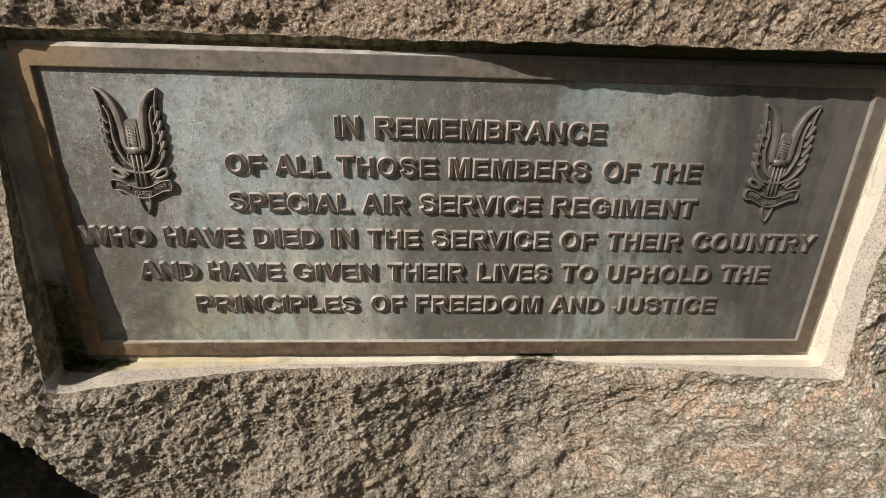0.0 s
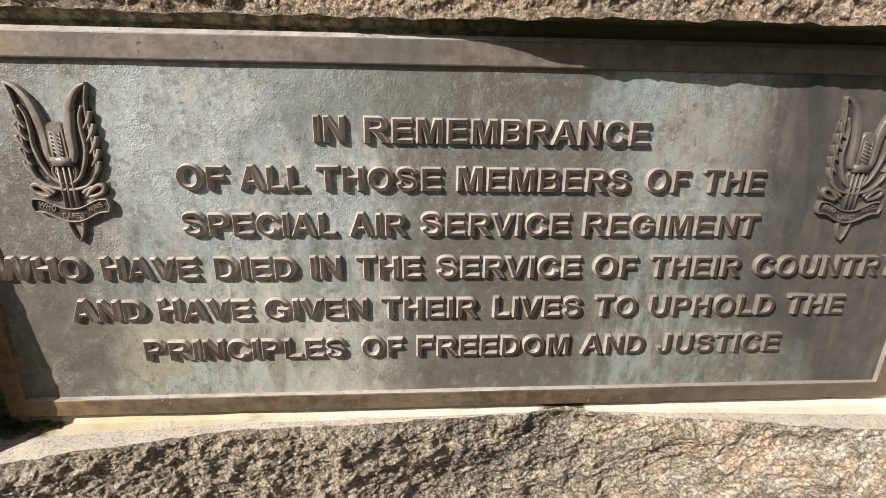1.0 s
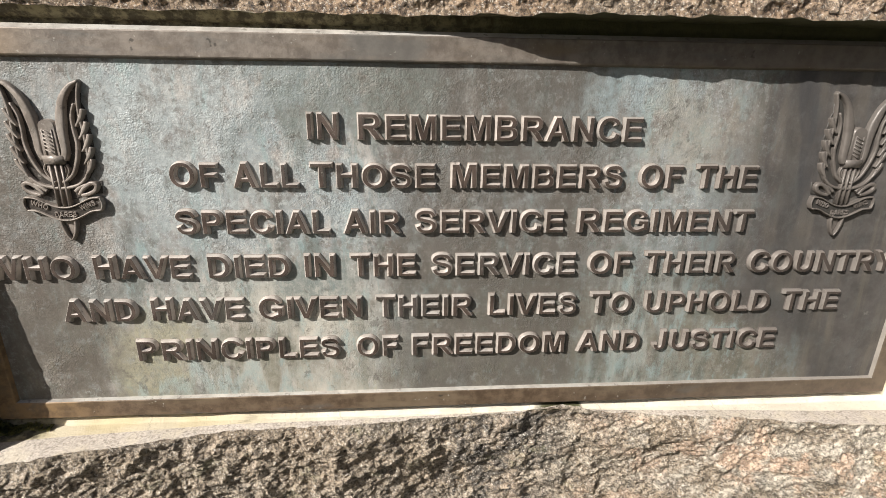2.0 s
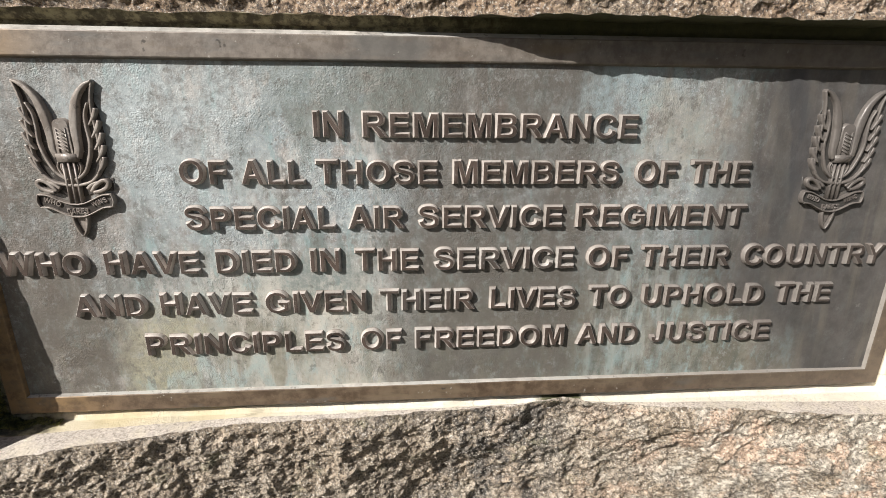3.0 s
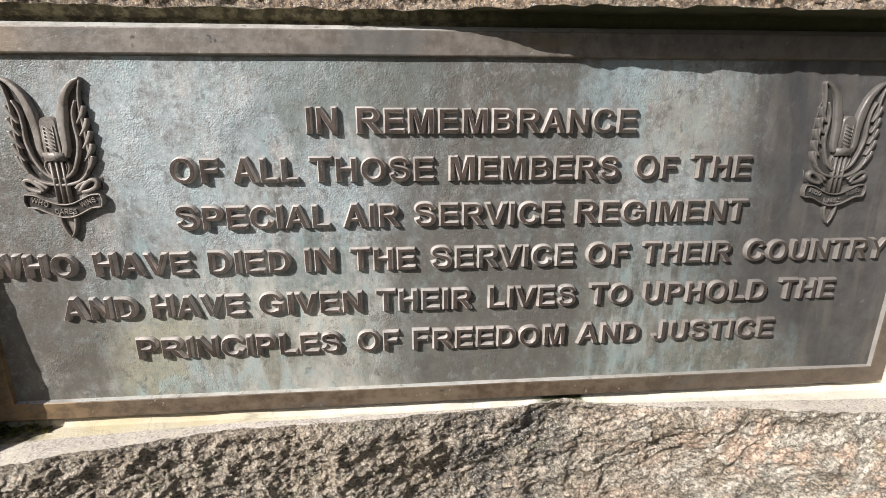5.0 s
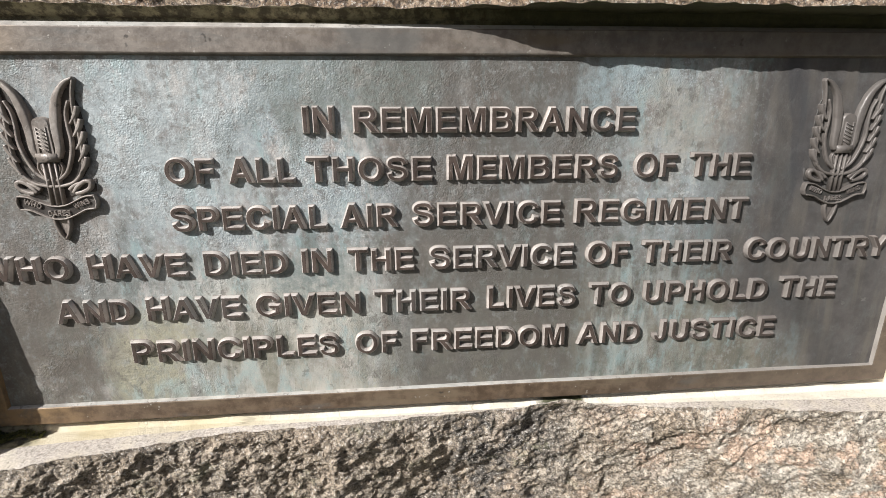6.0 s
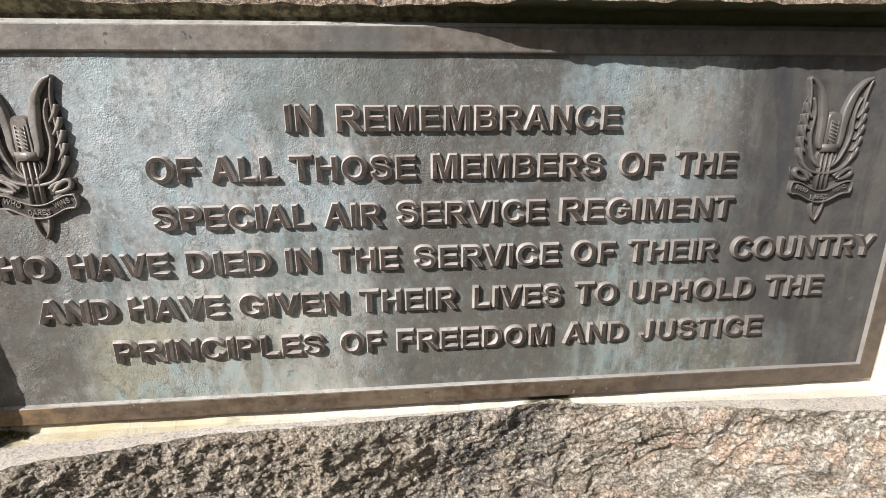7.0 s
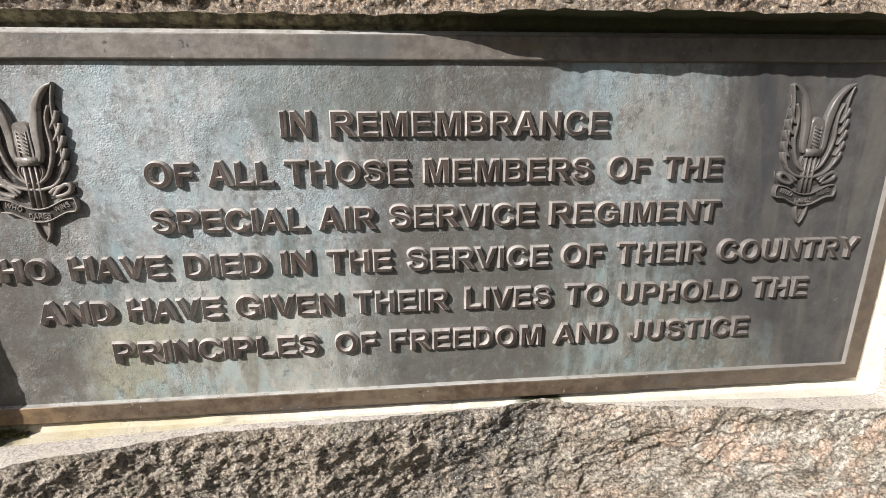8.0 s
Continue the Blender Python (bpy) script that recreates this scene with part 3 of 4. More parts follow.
def hollow_bank():
    """Soil sheet that fills the hollow under the overhang, its deep shade painted in."""
    m = Mat("shaded_soil", 0.9)
    # near black: the darkness of the hollow is put into the colour
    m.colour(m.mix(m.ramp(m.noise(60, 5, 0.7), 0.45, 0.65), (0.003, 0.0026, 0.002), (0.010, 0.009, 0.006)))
    m.b.inputs["Specular IOR Level"].default_value = 0.05
    m.bump(m.noise(120, 5, 0.7), 0.01)
    nx, nz = 90, 70
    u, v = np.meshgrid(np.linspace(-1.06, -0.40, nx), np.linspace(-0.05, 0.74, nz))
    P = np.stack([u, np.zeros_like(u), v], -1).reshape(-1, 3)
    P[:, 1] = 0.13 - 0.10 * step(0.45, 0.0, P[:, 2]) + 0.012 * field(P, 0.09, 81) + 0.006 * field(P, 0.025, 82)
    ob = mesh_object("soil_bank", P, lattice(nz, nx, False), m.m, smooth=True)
    tagged(ob, "soil in the hollow under the boulder, its shade painted near black", "soil", kind="stuff")


hollow_bank()

def moss():
    """Short moss in the damp lower corner of the recess, thinning along the sill."""
    m = Mat("moss", 0.9)
    m.colour(m.mix(m.ramp(m.noise(160, 3, 0.6), 0.4, 0.62), (0.08, 0.085, 0.03), (0.30, 0.28, 0.09)))
    rnd = random.Random(7)
    verts, faces = [], []
    for i in range(5200):
        if i % 3:
            # on the sill, along the foot of the plaque
            u = min(rnd.expovariate(48), 0.075)
            x, y = -0.543 + u, rnd.uniform(-0.004 - 0.022 * math.exp(-u / 0.045), 0.001)
            z = 0.7672 + 0.12 * min(0.0, y) + (0.004 if u > 0.03 else 0.006) * (0.5 + 0.5 * math.sin(x * 190))
        else:
            # up the back of the recess beside the plaque
            u = min(rnd.expovariate(32), 0.12)
            x, y, z = rnd.uniform(-0.552, -0.524), 0.001, 0.768 + u
        a, lean, tall, wide = rnd.uniform(0, 6.28), rnd.uniform(0.2, 1.3), rnd.uniform(0.0018, 0.0042), rnd.uniform(0.0005, 0.0011)
        tip = Vector((math.cos(a) * lean, -abs(math.sin(a)) * lean, 1.0)).normalized() * tall
        off = Vector((-math.sin(a), math.cos(a), 0)) * wide
        p, k = Vector((x, y, z)), len(verts)
        verts += [p - off, p + off, p + tip * 0.6 + off * 0.8, p + tip, p + tip * 0.6 - off * 0.8]
        faces.append((k, k + 1, k + 2, k + 3, k + 4))
    ob = mesh_object("moss", verts, faces, m.m)
    tagged(ob, "short olive green moss in the damp corner beside the plaque", "moss", kind="stuff")


moss()

# ---- the bronze plaque ----
plaque = new("bronze_plaque")
tagged(plaque, "weathered bronze memorial plaque with raised letters, set into granite", "plaque")


def slab():
    nx, nz = 160, 60
    x = np.linspace(-0.505, 0.505, nx)
    z = np.linspace(0.795, 1.165, nz)
    X, Z = np.meshgrid(x, z)
    P = np.stack([X, np.zeros_like(X), Z], -1).reshape(-1, 3)
    P[:, 1] = 0.0004 * field(P, 0.12, 61) + 0.00025 * field(P, 0.03, 62)
    mesh_object("panel", P, lattice(nz, nx, False), PANEL, plaque, "grey-green patinated panel", smooth=True)


def border():
    # profile from the inner foot outward: inner bevel, flat, outer bevel, edge
    prof = [(0.0, 0.001), (0.0016, -0.0046), (0.0026, -0.0052), (0.0206, -0.0052), (0.0216, -0.0046), (0.0253, 0.001), (0.0260, 0.012)]
    inner = [(-0.4945, 0.8055), (0.4945, 0.8055), (0.4945, 1.1555), (-0.4945, 1.1555)]
    scale_out = [(-1, -1), (1, -1), (1, 1), (-1, 1)]
    seg = 40
    verts, rows = [], len(prof)
    for off, y in prof:
        for k in range(4):
            (x0, z0), (x1, z1) = inner[k], inner[(k + 1) % 4]
            (a0, b0), (a1, b1) = scale_out[k], scale_out[(k + 1) % 4]
            for i in range(seg):
                t = i / seg
                up = 1.12
                p0 = (x0 + a0 * off, z0 + b0 * off * (up if b0 > 0 else 1.0))
                p1 = (x1 + a1 * off, z1 + b1 * off * (up if b1 > 0 else 1.0))
                verts.append((p0[0] + (p1[0] - p0[0]) * t, y, p0[1] + (p1[1] - p0[1]) * t))
    V = np.array(verts)
    V[:, 1] += 0.00025 * field(V, 0.05, 71)
    V[:, 2] -= np.interp(V[:, 0], [-0.52, 0.52], [0.0030, 0.0010])      # the casting hangs a little low at one end
    ob = mesh_object("border", V, lattice(rows, 4 * seg), BORDER, plaque, "brown bronze raised border, its sun-facing bevels painted paler")
    # sunlight painted on: only the bevels that face the sun get the paler bronze
    ob.data.materials.append(EDGE)
    ob.data.polygons.foreach_set("material_index", [1 if (i // (4 * seg), i % (4 * seg) // seg) in ((0, 0), (0, 1), (4, 2)) else 0 for i in range(len(ob.data.polygons))])


slab()
border()

# letters: breadth of the advance and the blank at each side, in thousandths of the em
GLYPHS = {
    "A": (722, 30, 30), "B": (722, 73, 45), "C": (722, 47, 43), "D": (722, 73, 50), "E": (667, 73, 52), "F": (611, 73, 53),
    "G": (778, 48, 65), "H": (722, 80, 80), "I": (278, 66, 66), "J": (556, 70, 92), "L": (611, 76, 50), "M": (833, 74, 74),
    "N": (722, 76, 76), "O": (778, 48, 48), "P": (667, 73, 49), "R": (722, 79, 12), "S": (667, 45, 46), "T": (611, 22, 22),
    "U": (722, 79, 79), "V": (667, 5, 5), "W": (944, 9, 9), "Y": (667, 8, 8),
}
GLYPH_MESH = {}
FLARE = 34       # by which the foot of the sloping sides stands out past the face


def flow(points, steps=5):
    """A smooth line through the points."""
    p = [Vector(q) for q in points]
    p = [p[0] * 2 - p[1], *p, p[-1] * 2 - p[-2]]
    out = []
    for i in range(1, len(p) - 2):
        a, b, c, d = p[i - 1:i + 3]
        for k in range(steps):
            t = k / steps
            out.append(0.5 * (2 * b + (c - a) * t + (2 * a - 5 * b + 4 * c - d) * t * t + (3 * b - a - 3 * c + d) * t ** 3))
    return out + [p[-2]]


def arc(cx, cy, rx, ry, a0, a1, n=12):
    """Points of a bowl, a little squarer than an ellipse."""
    out = []
    for a in np.radians(np.linspace(a0, a1, n)):
        c, d = math.cos(a), math.sin(a)
        out.append((cx + rx * math.copysign(abs(c) ** 0.93, c), cy + ry * math.copysign(abs(d) ** 0.93, d)))
    return out


def stroke(points, wide):
    line = flow(points, 4)
    left, right = [], []
    for i, c in enumerate(line):
        way = (line[min(i + 1, len(line) - 1)] - line[max(i - 1, 0)]).normalized()
        off = Vector((-way.y, way.x)) * (wide / 2)
        left.append(tuple(c + off))
        right.append(tuple(c - off))
    return left + right[::-1]


def outlines(ch):
    """Heavy sans-serif capital, 716 high: its outline, then the outlines of its counters."""
    if ch == "A":
        return [[(0, 0), (152, 0), (216, 160), (446, 160), (510, 0), (662, 0), (412, 716), (250, 716)], [(260, 278), (402, 278), (331, 520)]]
    if ch == "B":
        return [[(0, 0), (330, 0)] + arc(384, 205, 220, 205, -90, 62) + arc(376, 528, 202, 188, -46, 90) + [(0, 716)],
                [(146, 434)] + arc(340, 515, 82, 81, -90, 90, 9) + [(146, 596)], [(146, 121)] + arc(352, 218, 98, 97, -90, 90, 9) + [(146, 315)]]
    if ch in "CG":
        tip = [(632, 226), (490, 268)] if ch == "C" else [(665, 92), (665, 392), (355, 392), (355, 271), (517, 271), (517, 172)]
        return [arc(341, 358, 341, 370, 38, 322 if ch == "C" else 302, 26) + tip + arc(341, 358, 190, 248, 310 if ch == "C" else 300, 48, 20) + [(478, 484), (622, 518)]]
    if ch == "D":
        return [[(0, 0)] + arc(265, 358, 334, 358, -90, 90, 18) + [(0, 716)], [(146, 121)] + arc(250, 358, 198, 237, -90, 90, 14) + [(146, 595)]]
    if ch == "E":
        return [[(0, 0), (542, 0), (542, 121), (146, 121), (146, 312), (502, 312), (502, 433), (146, 433), (146, 595), (526, 595), (526, 716), (0, 716)]]
    if ch == "F":
        return [[(0, 0), (146, 0), (146, 300), (440, 300), (440, 421), (146, 421), (146, 595), (485, 595), (485, 716), (0, 716)]]
    if ch == "H":
        return [[(0, 0), (146, 0), (146, 312), (416, 312), (416, 0), (562, 0), (562, 716), (416, 716), (416, 434), (146, 434), (146, 716), (0, 716)]]
    if ch == "I":
        return [[(0, 0), (146, 0), (146, 716), (0, 716)]]
    if ch == "J":
        return [[(248, 716)] + arc(193, 222, 55, 112, 0, -180, 9) + [(0, 230)] + arc(197, 222, 197, 234, 180, 360, 14) + [(394, 716)]]
    if ch == "L":
        return [[(0, 0), (485, 0), (485, 121), (146, 121), (146, 716), (0, 716)]]
    if ch == "M":
        return [[(0, 0), (134, 0), (134, 560), (275, 0), (411, 0), (551, 560), (551, 0), (685, 0), (685, 716), (469, 716), (343, 228), (216, 716), (0, 716)]]
    if ch == "N":
        return [[(0, 0), (136, 0), (136, 467), (424, 0), (570, 0), (570, 716), (434, 716), (434, 244), (144, 716), (0, 716)]]
    if ch == "O":
        return [arc(341, 358, 341, 370, 0, 348, 30), arc(341, 358, 190, 248, 0, 345, 24)]
    if ch == "P":
        return [[(0, 0), (146, 0), (146, 268), (300, 268)] + arc(322, 492, 223, 224, -90, 90, 14) + [(0, 716)], [(146, 389)] + arc(300, 492, 96, 103, -90, 90, 9) + [(146, 595)]]
    if ch == "R":
        return [[(0, 0), (146, 0), (146, 299), (182, 299), (240, 278), (290, 218), (446, 0), (631, 0), (538, 148), (475, 250), (420, 302)] + arc(372, 505, 205, 211, -58, 90, 12) + [(0, 716)],
                [(146, 414)] + arc(342, 505, 84, 91, -90, 90, 9) + [(146, 595)]]
    if ch == "S":
        return [stroke([(506, 505), (462, 600), (390, 650), (288, 662), (175, 648), (96, 598), (74, 525), (108, 458), (200, 418), (300, 392), (400, 362), (482, 306), (504, 212), (472, 120), (390, 66), (290, 53), (180, 68), (106, 130), (70, 238)], 133)]
    if ch == "T":
        return [[(211, 0), (357, 0), (357, 595), (567, 595), (567, 716), (0, 716), (0, 595), (211, 595)]]
    if ch == "U":
        return [[(0, 716)] + arc(282, 262, 282, 274, 180, 360, 18) + [(564, 716), (418, 716)] + arc(282, 270, 136, 161, 360, 180, 14) + [(146, 716)]]
    if ch == "V":
        return [[(251, 0), (406, 0), (657, 716), (503, 716), (330, 186), (157, 716), (0, 716)]]
    if ch == "W":
        return [[(171, 0), (324, 0), (464, 530), (604, 0), (756, 0), (926, 716), (778, 716), (674, 215), (545, 716), (381, 716), (252, 222), (148, 716), (0, 716)]]
    return [[(252, 0), (398, 0), (398, 301), (651, 716), (486, 716), (327, 443), (167, 716), (0, 716), (252, 302)]]


def grown(ring, by):
    """The ring moved outwards along its corners; a counter, which runs the other way round, closes in."""
    out = []
    n = len(ring)
    for i in range(n):
        a, b, c = (Vector(ring[(i + k) % n]) for k in (-1, 0, 1))
        d0, d1 = (b - a).normalized(), (c - b).normalized()
        n0, n1 = Vector((d0.y, -d0.x)), Vector((d1.y, -d1.x))
        m = n0 + n1
        m = m / max(0.55, m.dot(n0)) if m.length > 0.01 else n0
        out.append(tuple(b + m * by))
    return out


# how a letter's side falls from its face to the panel: outwards in thousandths of the em, height as a share
FALL = ((-29, 1.0), (-21, 0.985), (-10, 0.92), (4, 0.72), (24, 0.14), (FLARE, -0.04), (FLARE, -0.25))


def glyph(ch, deep=0.205):
    """A raised cast capital with sloping sides and a softened arris, one unit high, as a shared mesh."""
    if ch in GLYPH_MESH:
        return GLYPH_MESH[ch]
    rings = []
    for k, ring in enumerate(outlines(ch)):
        area = sum(p[0] * q[1] - q[0] * p[1] for p, q in zip(ring, ring[1:] + ring[:1]))
        rings.append(ring if (area > 0) == (k == 0) else ring[::-1])
    verts, faces, kinds = [], [], []
    unit = 716.0 + 2 * FLARE
    tops = []
    for ring in rings:
        n = len(ring)
        base = len(verts)
        for by, up in FALL:
            verts += [((x + FLARE) / unit, -deep * up, (z + FLARE) / unit) for x, z in grown(ring, by)]
        for j in range(len(FALL) - 1):
            for i in range(n):
                k = (i + 1) % n
                faces.append((base + j * n + i, base + (j + 1) * n + i, base + (j + 1) * n + k, base + j * n + k))
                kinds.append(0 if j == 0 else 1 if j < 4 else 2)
        tops.append((base, [Vector((x, z, 0)) for x, z in grown(ring, FALL[0][0])]))
    index = [base + i for base, ring in tops for i in range(len(ring))]
    flat = [p for _, ring in tops for p in ring]
    for tri in tessellate_polygon([ring for _, ring in tops]):
        a, b, c = tri
        if (flat[b] - flat[a]).cross(flat[c] - flat[a]).z < 0:
            b, c = c, b
        faces.append((index[a], index[b], index[c]))
        kinds.append(0)
    me = bpy.data.meshes.new("letter")
    me.from_pydata(verts, [], faces)
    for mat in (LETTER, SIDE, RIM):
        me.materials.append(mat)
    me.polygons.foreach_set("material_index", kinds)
    me.update()
    GLYPH_MESH[ch] = me
    return me


CAP = 0.0266      # height over the foot of the sides
TEXT = [
    (1.0830, "IN REMEMBRANCE", [(-0.168, -0.135), (-0.120, 0.166)]),
    (1.0360, "OF ALL THOSE MEMBERS OF THE", [(-0.301, -0.252), (-0.242, -0.176), (-0.168, -0.041), (-0.029, 0.152), (0.166, 0.215), (0.227, 0.297)]),
    (0.9890, "SPECIAL AIR SERVICE REGIMENT", [(-0.302, -0.148), (-0.138, -0.076), (-0.065, 0.094), (0.106, 0.301)]),
    (0.9420, "WHO HAVE DIED IN THE SERVICE OF THEIR COUNTRY", [(-0.492, -0.401), (-0.388, -0.291), (-0.277, -0.191), (-0.180, -0.145), (-0.133, -0.061), (-0.048, 0.111), (0.122, 0.173), (0.185, 0.292), (0.304, 0.479)]),
    (0.8950, "AND HAVE GIVEN THEIR LIVES TO UPHOLD THE", [(-0.428, -0.351), (-0.340, -0.242), (-0.231, -0.119), (-0.108, 0.001), (0.015, 0.117), (0.129, 0.180), (0.192, 0.342), (0.354, 0.426)]),
    (0.8475, "PRINCIPLES OF FREEDOM AND JUSTICE", [(-0.362, -0.144), (-0.130, -0.081), (-0.069, 0.1075), (0.119, 0.196), (0.208, 0.360)]),
]


def inscription():
    em = CAP / (716.0 + 2 * FLARE)
    for base, line, spans in TEXT:
        for word, (x0, x1) in zip(line.split(), spans):
            sizes = [1.0] + [0.955] * (len(word) - 1)
            if word in ("IN", "OF"):
                sizes = [1.0, 1.0 if word == "IN" else 0.955]
            boxes = [em * k * (GLYPHS[c][0] - GLYPHS[c][1] - GLYPHS[c][2] + 2 * FLARE) for c, k in zip(word, sizes)]
            gaps = [em * (GLYPHS[a][2] + GLYPHS[b][1] - 2 * FLARE) for a, b in zip(word, word[1:])]
            # each word was set by hand to its own length
            fit = (x1 - x0 - 0.0016) / (sum(boxes) + sum(gaps))
            x = x0 + 0.0010
            for i, (c, k) in enumerate(zip(word, sizes)):
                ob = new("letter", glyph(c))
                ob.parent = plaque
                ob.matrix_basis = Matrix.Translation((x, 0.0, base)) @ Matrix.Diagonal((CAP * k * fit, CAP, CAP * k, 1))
                x += (boxes[i] + (gaps[i] if i < len(gaps) else 0)) * fit


inscription()


# ---- the winged dagger badges ----
def spot(x, y):
    """From the drawing of the badge (x to the right, y down) to metres from its middle."""
    return ((x - 256 - (y - 78) * 0.2284) * 0.000162, 0.0735 - (y - 78) * 0.00018)


ROUND_X = (-1, -0.93, -0.78, -0.5, -0.2, 0.2, 0.5, 0.78, 0.93, 1)
ROUND_Y = (0, 0.62, 0.90, 0.98, 1, 1, 0.98, 0.90, 0.62, 0)


def ridge(store, points, wide, high, foot=0.0, smooth=True):
    """A raised line with sloping sides; wide: its breadth, or one at each end and in the middle."""
    verts, faces = store
    line = flow(points) if smooth else [Vector(q) for q in points]
    n = len(line)
    base = len(verts)
    wide = wide if isinstance(wide, tuple) else (wide, wide, wide)
    for i, c in enumerate(line):
        way = (line[min(i + 1, n - 1)] - line[max(i - 1, 0)])
        way = way.normalized() if way.length > 0 else Vector((1, 0))
        off = Vector((-way.y, way.x))
        w = np.interp(i / (n - 1), [0, 0.5, 1], wide) / 2
        for k, y in zip(ROUND_X, ROUND_Y):
            q = c + off * (w * k)
            verts.append((q.x, foot + (-high - foot) * y, q.y))
    m = len(ROUND_X)
    for i in range(n - 1):
        for k in range(m - 1):
            a = base + i * m + k
            faces.append((a, a + 1, a + m + 1, a + m))
    faces.append(tuple(base + k for k in range(m - 1, -1, -1)))
    faces.append(tuple(base + (n - 1) * m + k for k in range(m)))


def plate(store, points, high, slope=0.0006, foot=0.0):
    """A flat raised shape with a sloping edge."""
    verts, faces = store
    base, n = len(verts), len(points)
    mid = Vector((sum(p[0] for p in points) / n, sum(p[1] for p in points) / n))
    for p in points:
        verts.append((p[0], foot, p[1]))
    for p in points:
        q = Vector(p) + (mid - Vector(p)).normalized() * slope
        verts.append((q.x, -high, q.y))
    for i in range(n):
        j = (i + 1) % n
        faces.append((base + i, base + j, base + n + j, base + n + i))
    faces.append(tuple(base + n + i for i in range(n)))


def put_relief(name, store, parent, label="", mat=None):
    verts, faces = store
    bm = bmesh.new()
    vs = [bm.verts.new(v) for v in verts]
    for f in faces:
        bm.faces.new([vs[i] for i in f])
    bmesh.ops.recalc_face_normals(bm, faces=bm.faces)
    me = bpy.data.meshes.new(name)
    bm.to_mesh(me)
    bm.free()
    me.materials.append(mat or RELIEF)
    me.polygons.foreach_set("use_smooth", [len(f.vertices) == 4 for f in me.polygons])
    ob = new(name, me)
    ob.parent = parent
    if label:
        tagged(ob, label)
    return ob


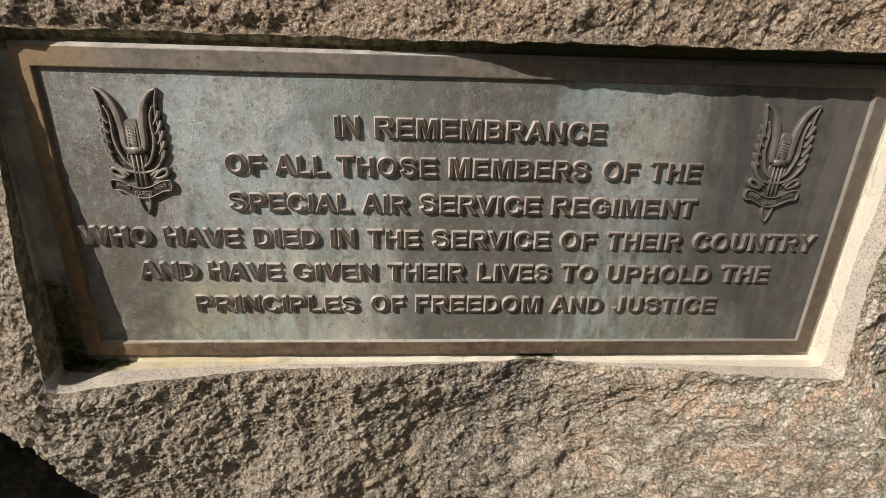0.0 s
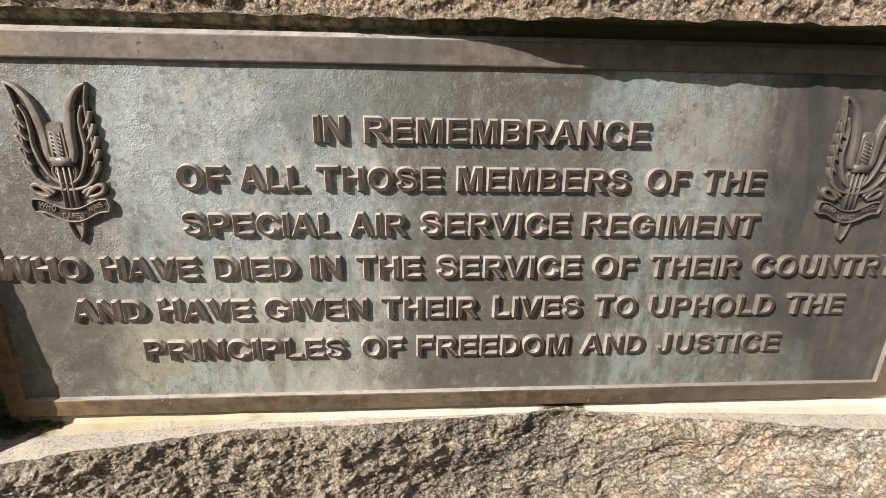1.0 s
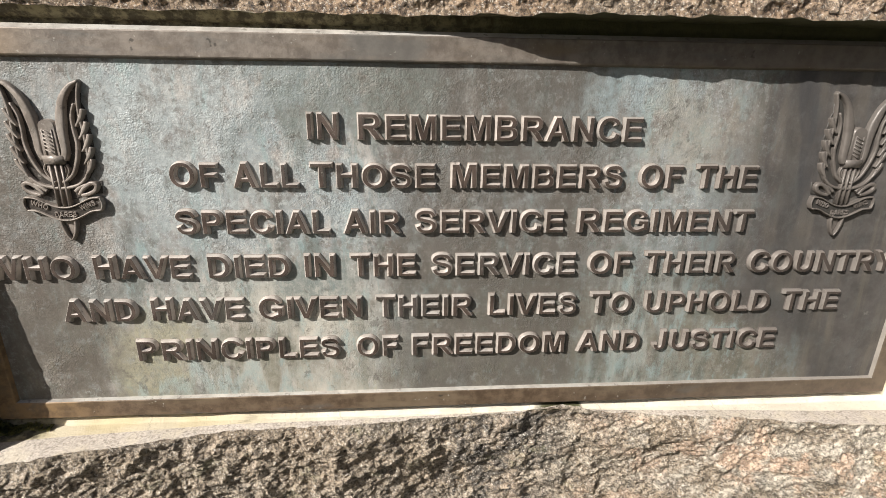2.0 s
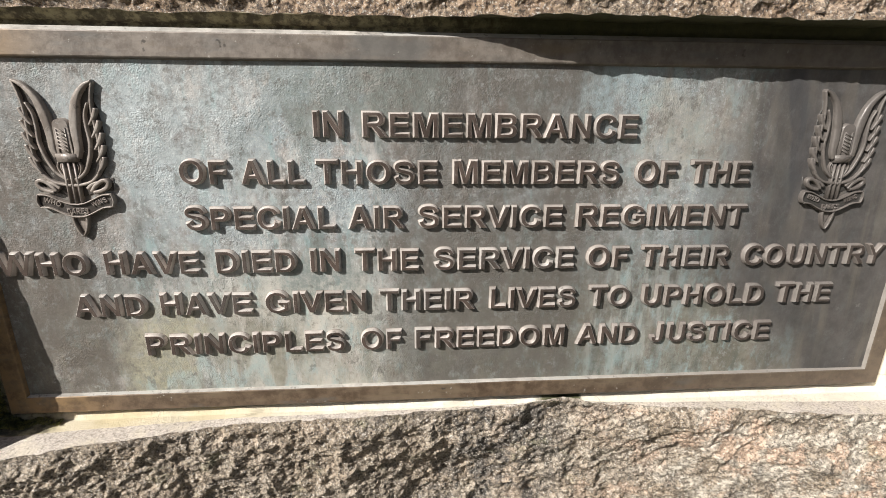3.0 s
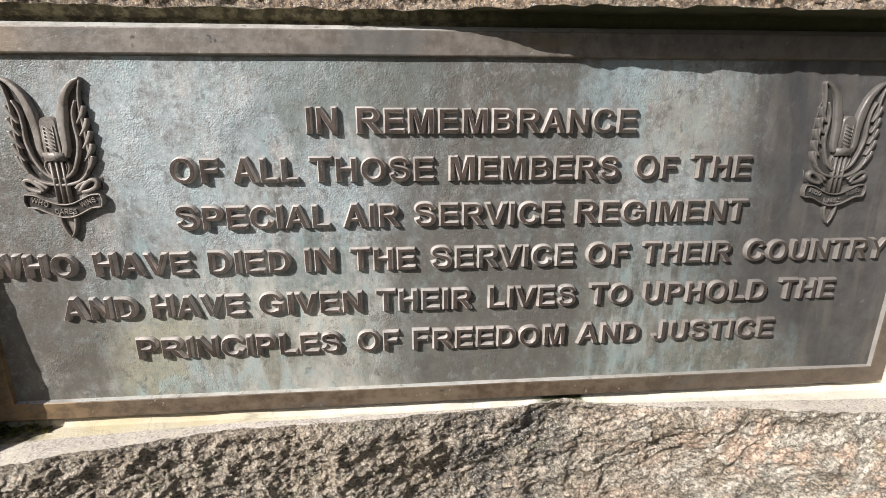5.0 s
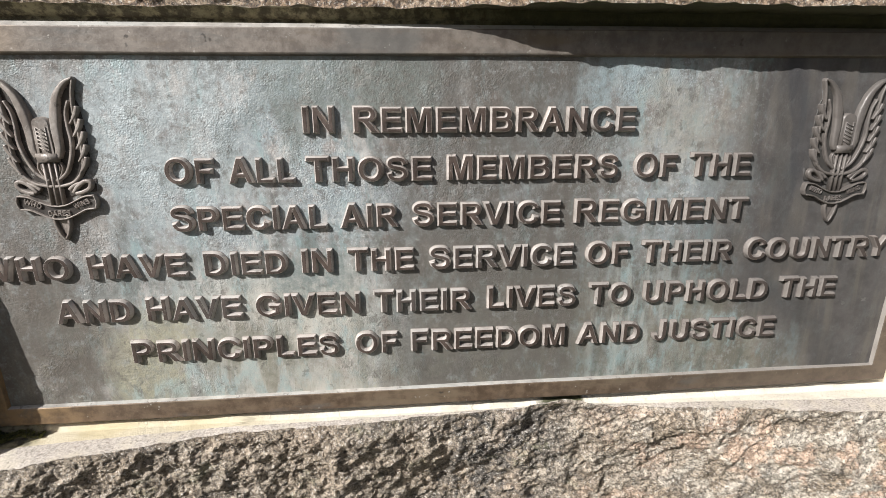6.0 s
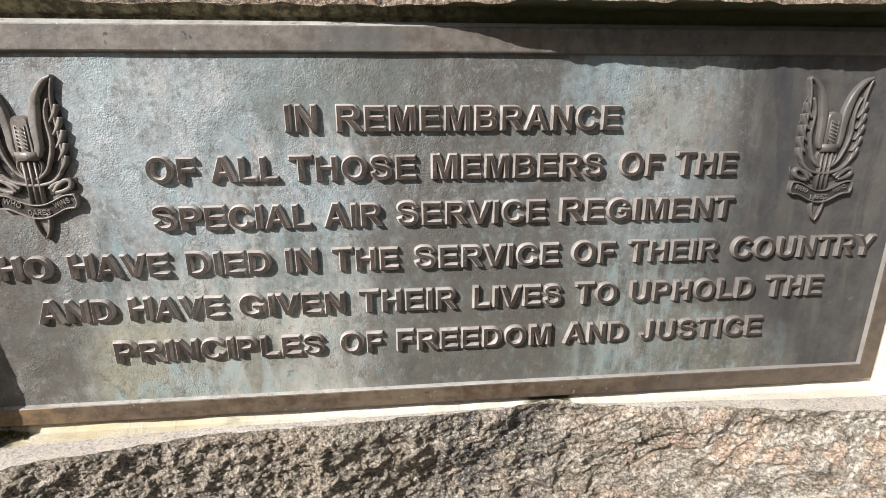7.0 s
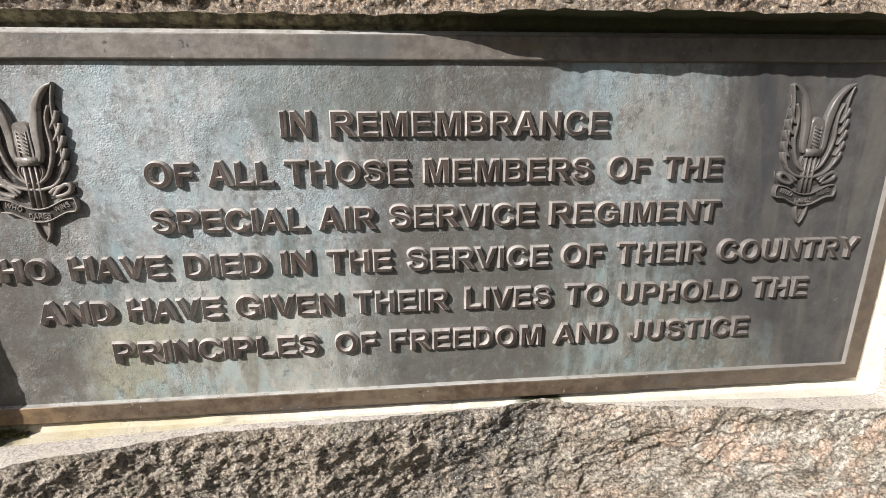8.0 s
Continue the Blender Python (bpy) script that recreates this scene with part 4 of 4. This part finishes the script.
def badge():
    def pts(seq, flip=1):
        return [(spot(x, y)[0] * flip, spot(x, y)[1]) for x, y in seq]

    band = [(473, 76), (428, 100), (390, 155), (379, 220), (380, 290), (390, 355), (405, 425), (400, 470)]
    rib = [(449, 186), (437, 245), (449, 315), (469, 385), (470, 455), (452, 535), (420, 572), (392, 588)]
    edge = [(473, 78), (468, 130), (470, 185), (480, 245), (497, 305), (513, 365), (526, 425), (536, 485), (533, 530), (516, 568), (480, 600), (420, 616), (386, 618)]
    shape = [(473, 76), (420, 96), (372, 150), (356, 220), (358, 300), (375, 380), (395, 450), (385, 560), (390, 622), (430, 622), (485, 604), (530, 570), (556, 525), (560, 468), (552, 408), (538, 338), (518, 274), (498, 210), (478, 180)]
    tips = [(496, 212), (516, 275), (534, 338), (547, 403), (554, 466)]
    barbs = [[(x, y), (x - 3, y + 24), (x - 14, y + 56), (x - 32, y + 88)] for x, y in tips]
    curl = [(486, 652), (508, 618), (546, 592), (578, 600), (574, 628), (540, 648), (500, 656)]
    curl_in = [(462, 636), (486, 614), (524, 600)]

    store = ([], [])
    for flip in (1, -1):
        plate(store, pts(shape, flip), 0.0010)
        plate(store, pts([(400, 600), (500, 600), (600, 580), (604, 650), (500, 660), (420, 690)], flip), 0.0009)
    emblem = put_relief("emblem", store, plaque, "raised bronze badge of a winged dagger over a scroll", SHADED)
    for flip in (1, -1):
        store = ([], [])
        ridge(store, pts(band, flip), (0.0024, 0.0098, 0.0060), 0.0054)
        ridge(store, pts(rib, flip), (0.0022, 0.0034, 0.0028), 0.0047)
        ridge(store, pts(edge, flip), (0.0024, 0.0029, 0.0032), 0.0048)
        for b in barbs:
            ridge(store, pts(b, flip), (0.0036, 0.0044, 0.0018), 0.0052)
        ridge(store, pts([(408, 492), (424, 520), (416, 560), (390, 585)], flip), 0.0018, 0.0042)
        ridge(store, pts([(398, 500), (408, 525), (402, 552)], flip), 0.0014, 0.0036)
        put_relief("wing", store, emblem)

    dagger = ([], [])
    top = [(0.0076 * math.cos(a), 0.0345 + 0.0060 * math.sin(a)) for a in np.linspace(0, math.pi, 9)]
    plate(dagger, top + [(-0.0076, 0.006), (0.0076, 0.006)], 0.0054, 0.0009)
    plate(dagger, [(-0.0098, 0.0075), (-0.0092, -0.0012), (0.0092, -0.0012), (0.0098, 0.0075)], 0.0062, 0.0009)
    for k in range(6):
        v = 0.0105 + k * 0.0036
        ridge(dagger, [(-0.0044, v + 0.0026), (0.0044, v - 0.0026)], 0.0014, 0.0064, -0.0050, smooth=False)
    for u in (-0.0042, 0.0042):
        ridge(dagger, [(u, 0.008), (u, 0.031)], 0.0012, 0.0063, -0.0050, smooth=False)
    plate(dagger, [(-0.0062, 0.0), (-0.0062, -0.054), (0.0, -0.072), (0.0062, -0.054), (0.0062, 0.0)], 0.0016, 0.0003)
    for u in (-0.0052, 0.0, 0.0052):
        ridge(dagger, [(u, -0.001), (u, -0.0425)], 0.0026, 0.0050, smooth=False)
    ridge(dagger, [(-0.0064, -0.050), (-0.0062, -0.060), (-0.0034, -0.070), (0.0, -0.0755)], (0.0028, 0.0030, 0.0016), 0.0048)
    ridge(dagger, [(0.0064, -0.050), (0.0062, -0.060), (0.0034, -0.070), (0.0, -0.0755)], (0.0028, 0.0030, 0.0016), 0.0048)
    put_relief("dagger", dagger, emblem)

    scroll = ([], [])
    for flip in (1, -1):
        ridge(scroll, pts(curl, flip), (0.0034, 0.0046, 0.0036), 0.0050)
        ridge(scroll, pts(curl_in, flip), 0.0036, 0.0046)
    upper = [(-0.0368, -0.0325), (-0.027, -0.0335), (-0.017, -0.0380), (-0.008, -0.0415), (0.0, -0.0425), (0.008, -0.0415), (0.017, -0.0380), (0.027, -0.0335), (0.0368, -0.0325)]
    upper = [(u * 0.93, v) for u, v in upper]
    lower = [(u * 0.99, v - 0.0125) for u, v in upper]
    ground_of = ([], [])
    plate(ground_of, upper + lower[::-1], 0.0036, 0.0)
    put_relief("ribbon", ground_of, emblem, "sunken ground of the motto, shade painted into its bronze", SHADED)
    ridge(scroll, upper, 0.0018, 0.0060)
    ridge(scroll, lower, 0.0018, 0.0060)
    ridge(scroll, [upper[0], (-0.0356, -0.039), lower[0]], 0.0018, 0.0060)
    ridge(scroll, [upper[-1], (0.0356, -0.039), lower[-1]], 0.0018, 0.0060)
    put_relief("scroll", scroll, emblem)

    for word, u, v, turn, span in (("WHO", -0.0228, -0.0425, 20, 0.0160), ("DARES", 0.0, -0.0520, 0, 0.0205), ("WINS", 0.0226, -0.0427, -20, 0.0160)):
        store_v, store_f = [], []
        cap = 0.0056
        em = cap / (716 + 2 * FLARE)
        breadth = sum(GLYPHS[c][0] for c in word) * em
        k = span / breadth
        x = -span / 2
        for c in word:
            me = glyph(c)
            base = len(store_v)
            for w in me.vertices:
                store_v.append((x + ((GLYPHS[c][1] - FLARE) * em + w.co.x * cap) * k, w.co.y * 0.0085 - 0.0034, w.co.z * cap))
            store_f += [tuple(base + i for i in f.vertices) for f in me.polygons]
            x += GLYPHS[c][0] * em * k
        ob = mesh_object("motto_word", store_v, store_f, RIM, emblem)
        ob.matrix_basis = pose(u, 0, v, 0, turn, 0)
    emblem.matrix_basis = pose(-0.4005, 0, 1.0600)
    copy_thing(emblem, pose(0.3960, 0, 1.0605))


badge()
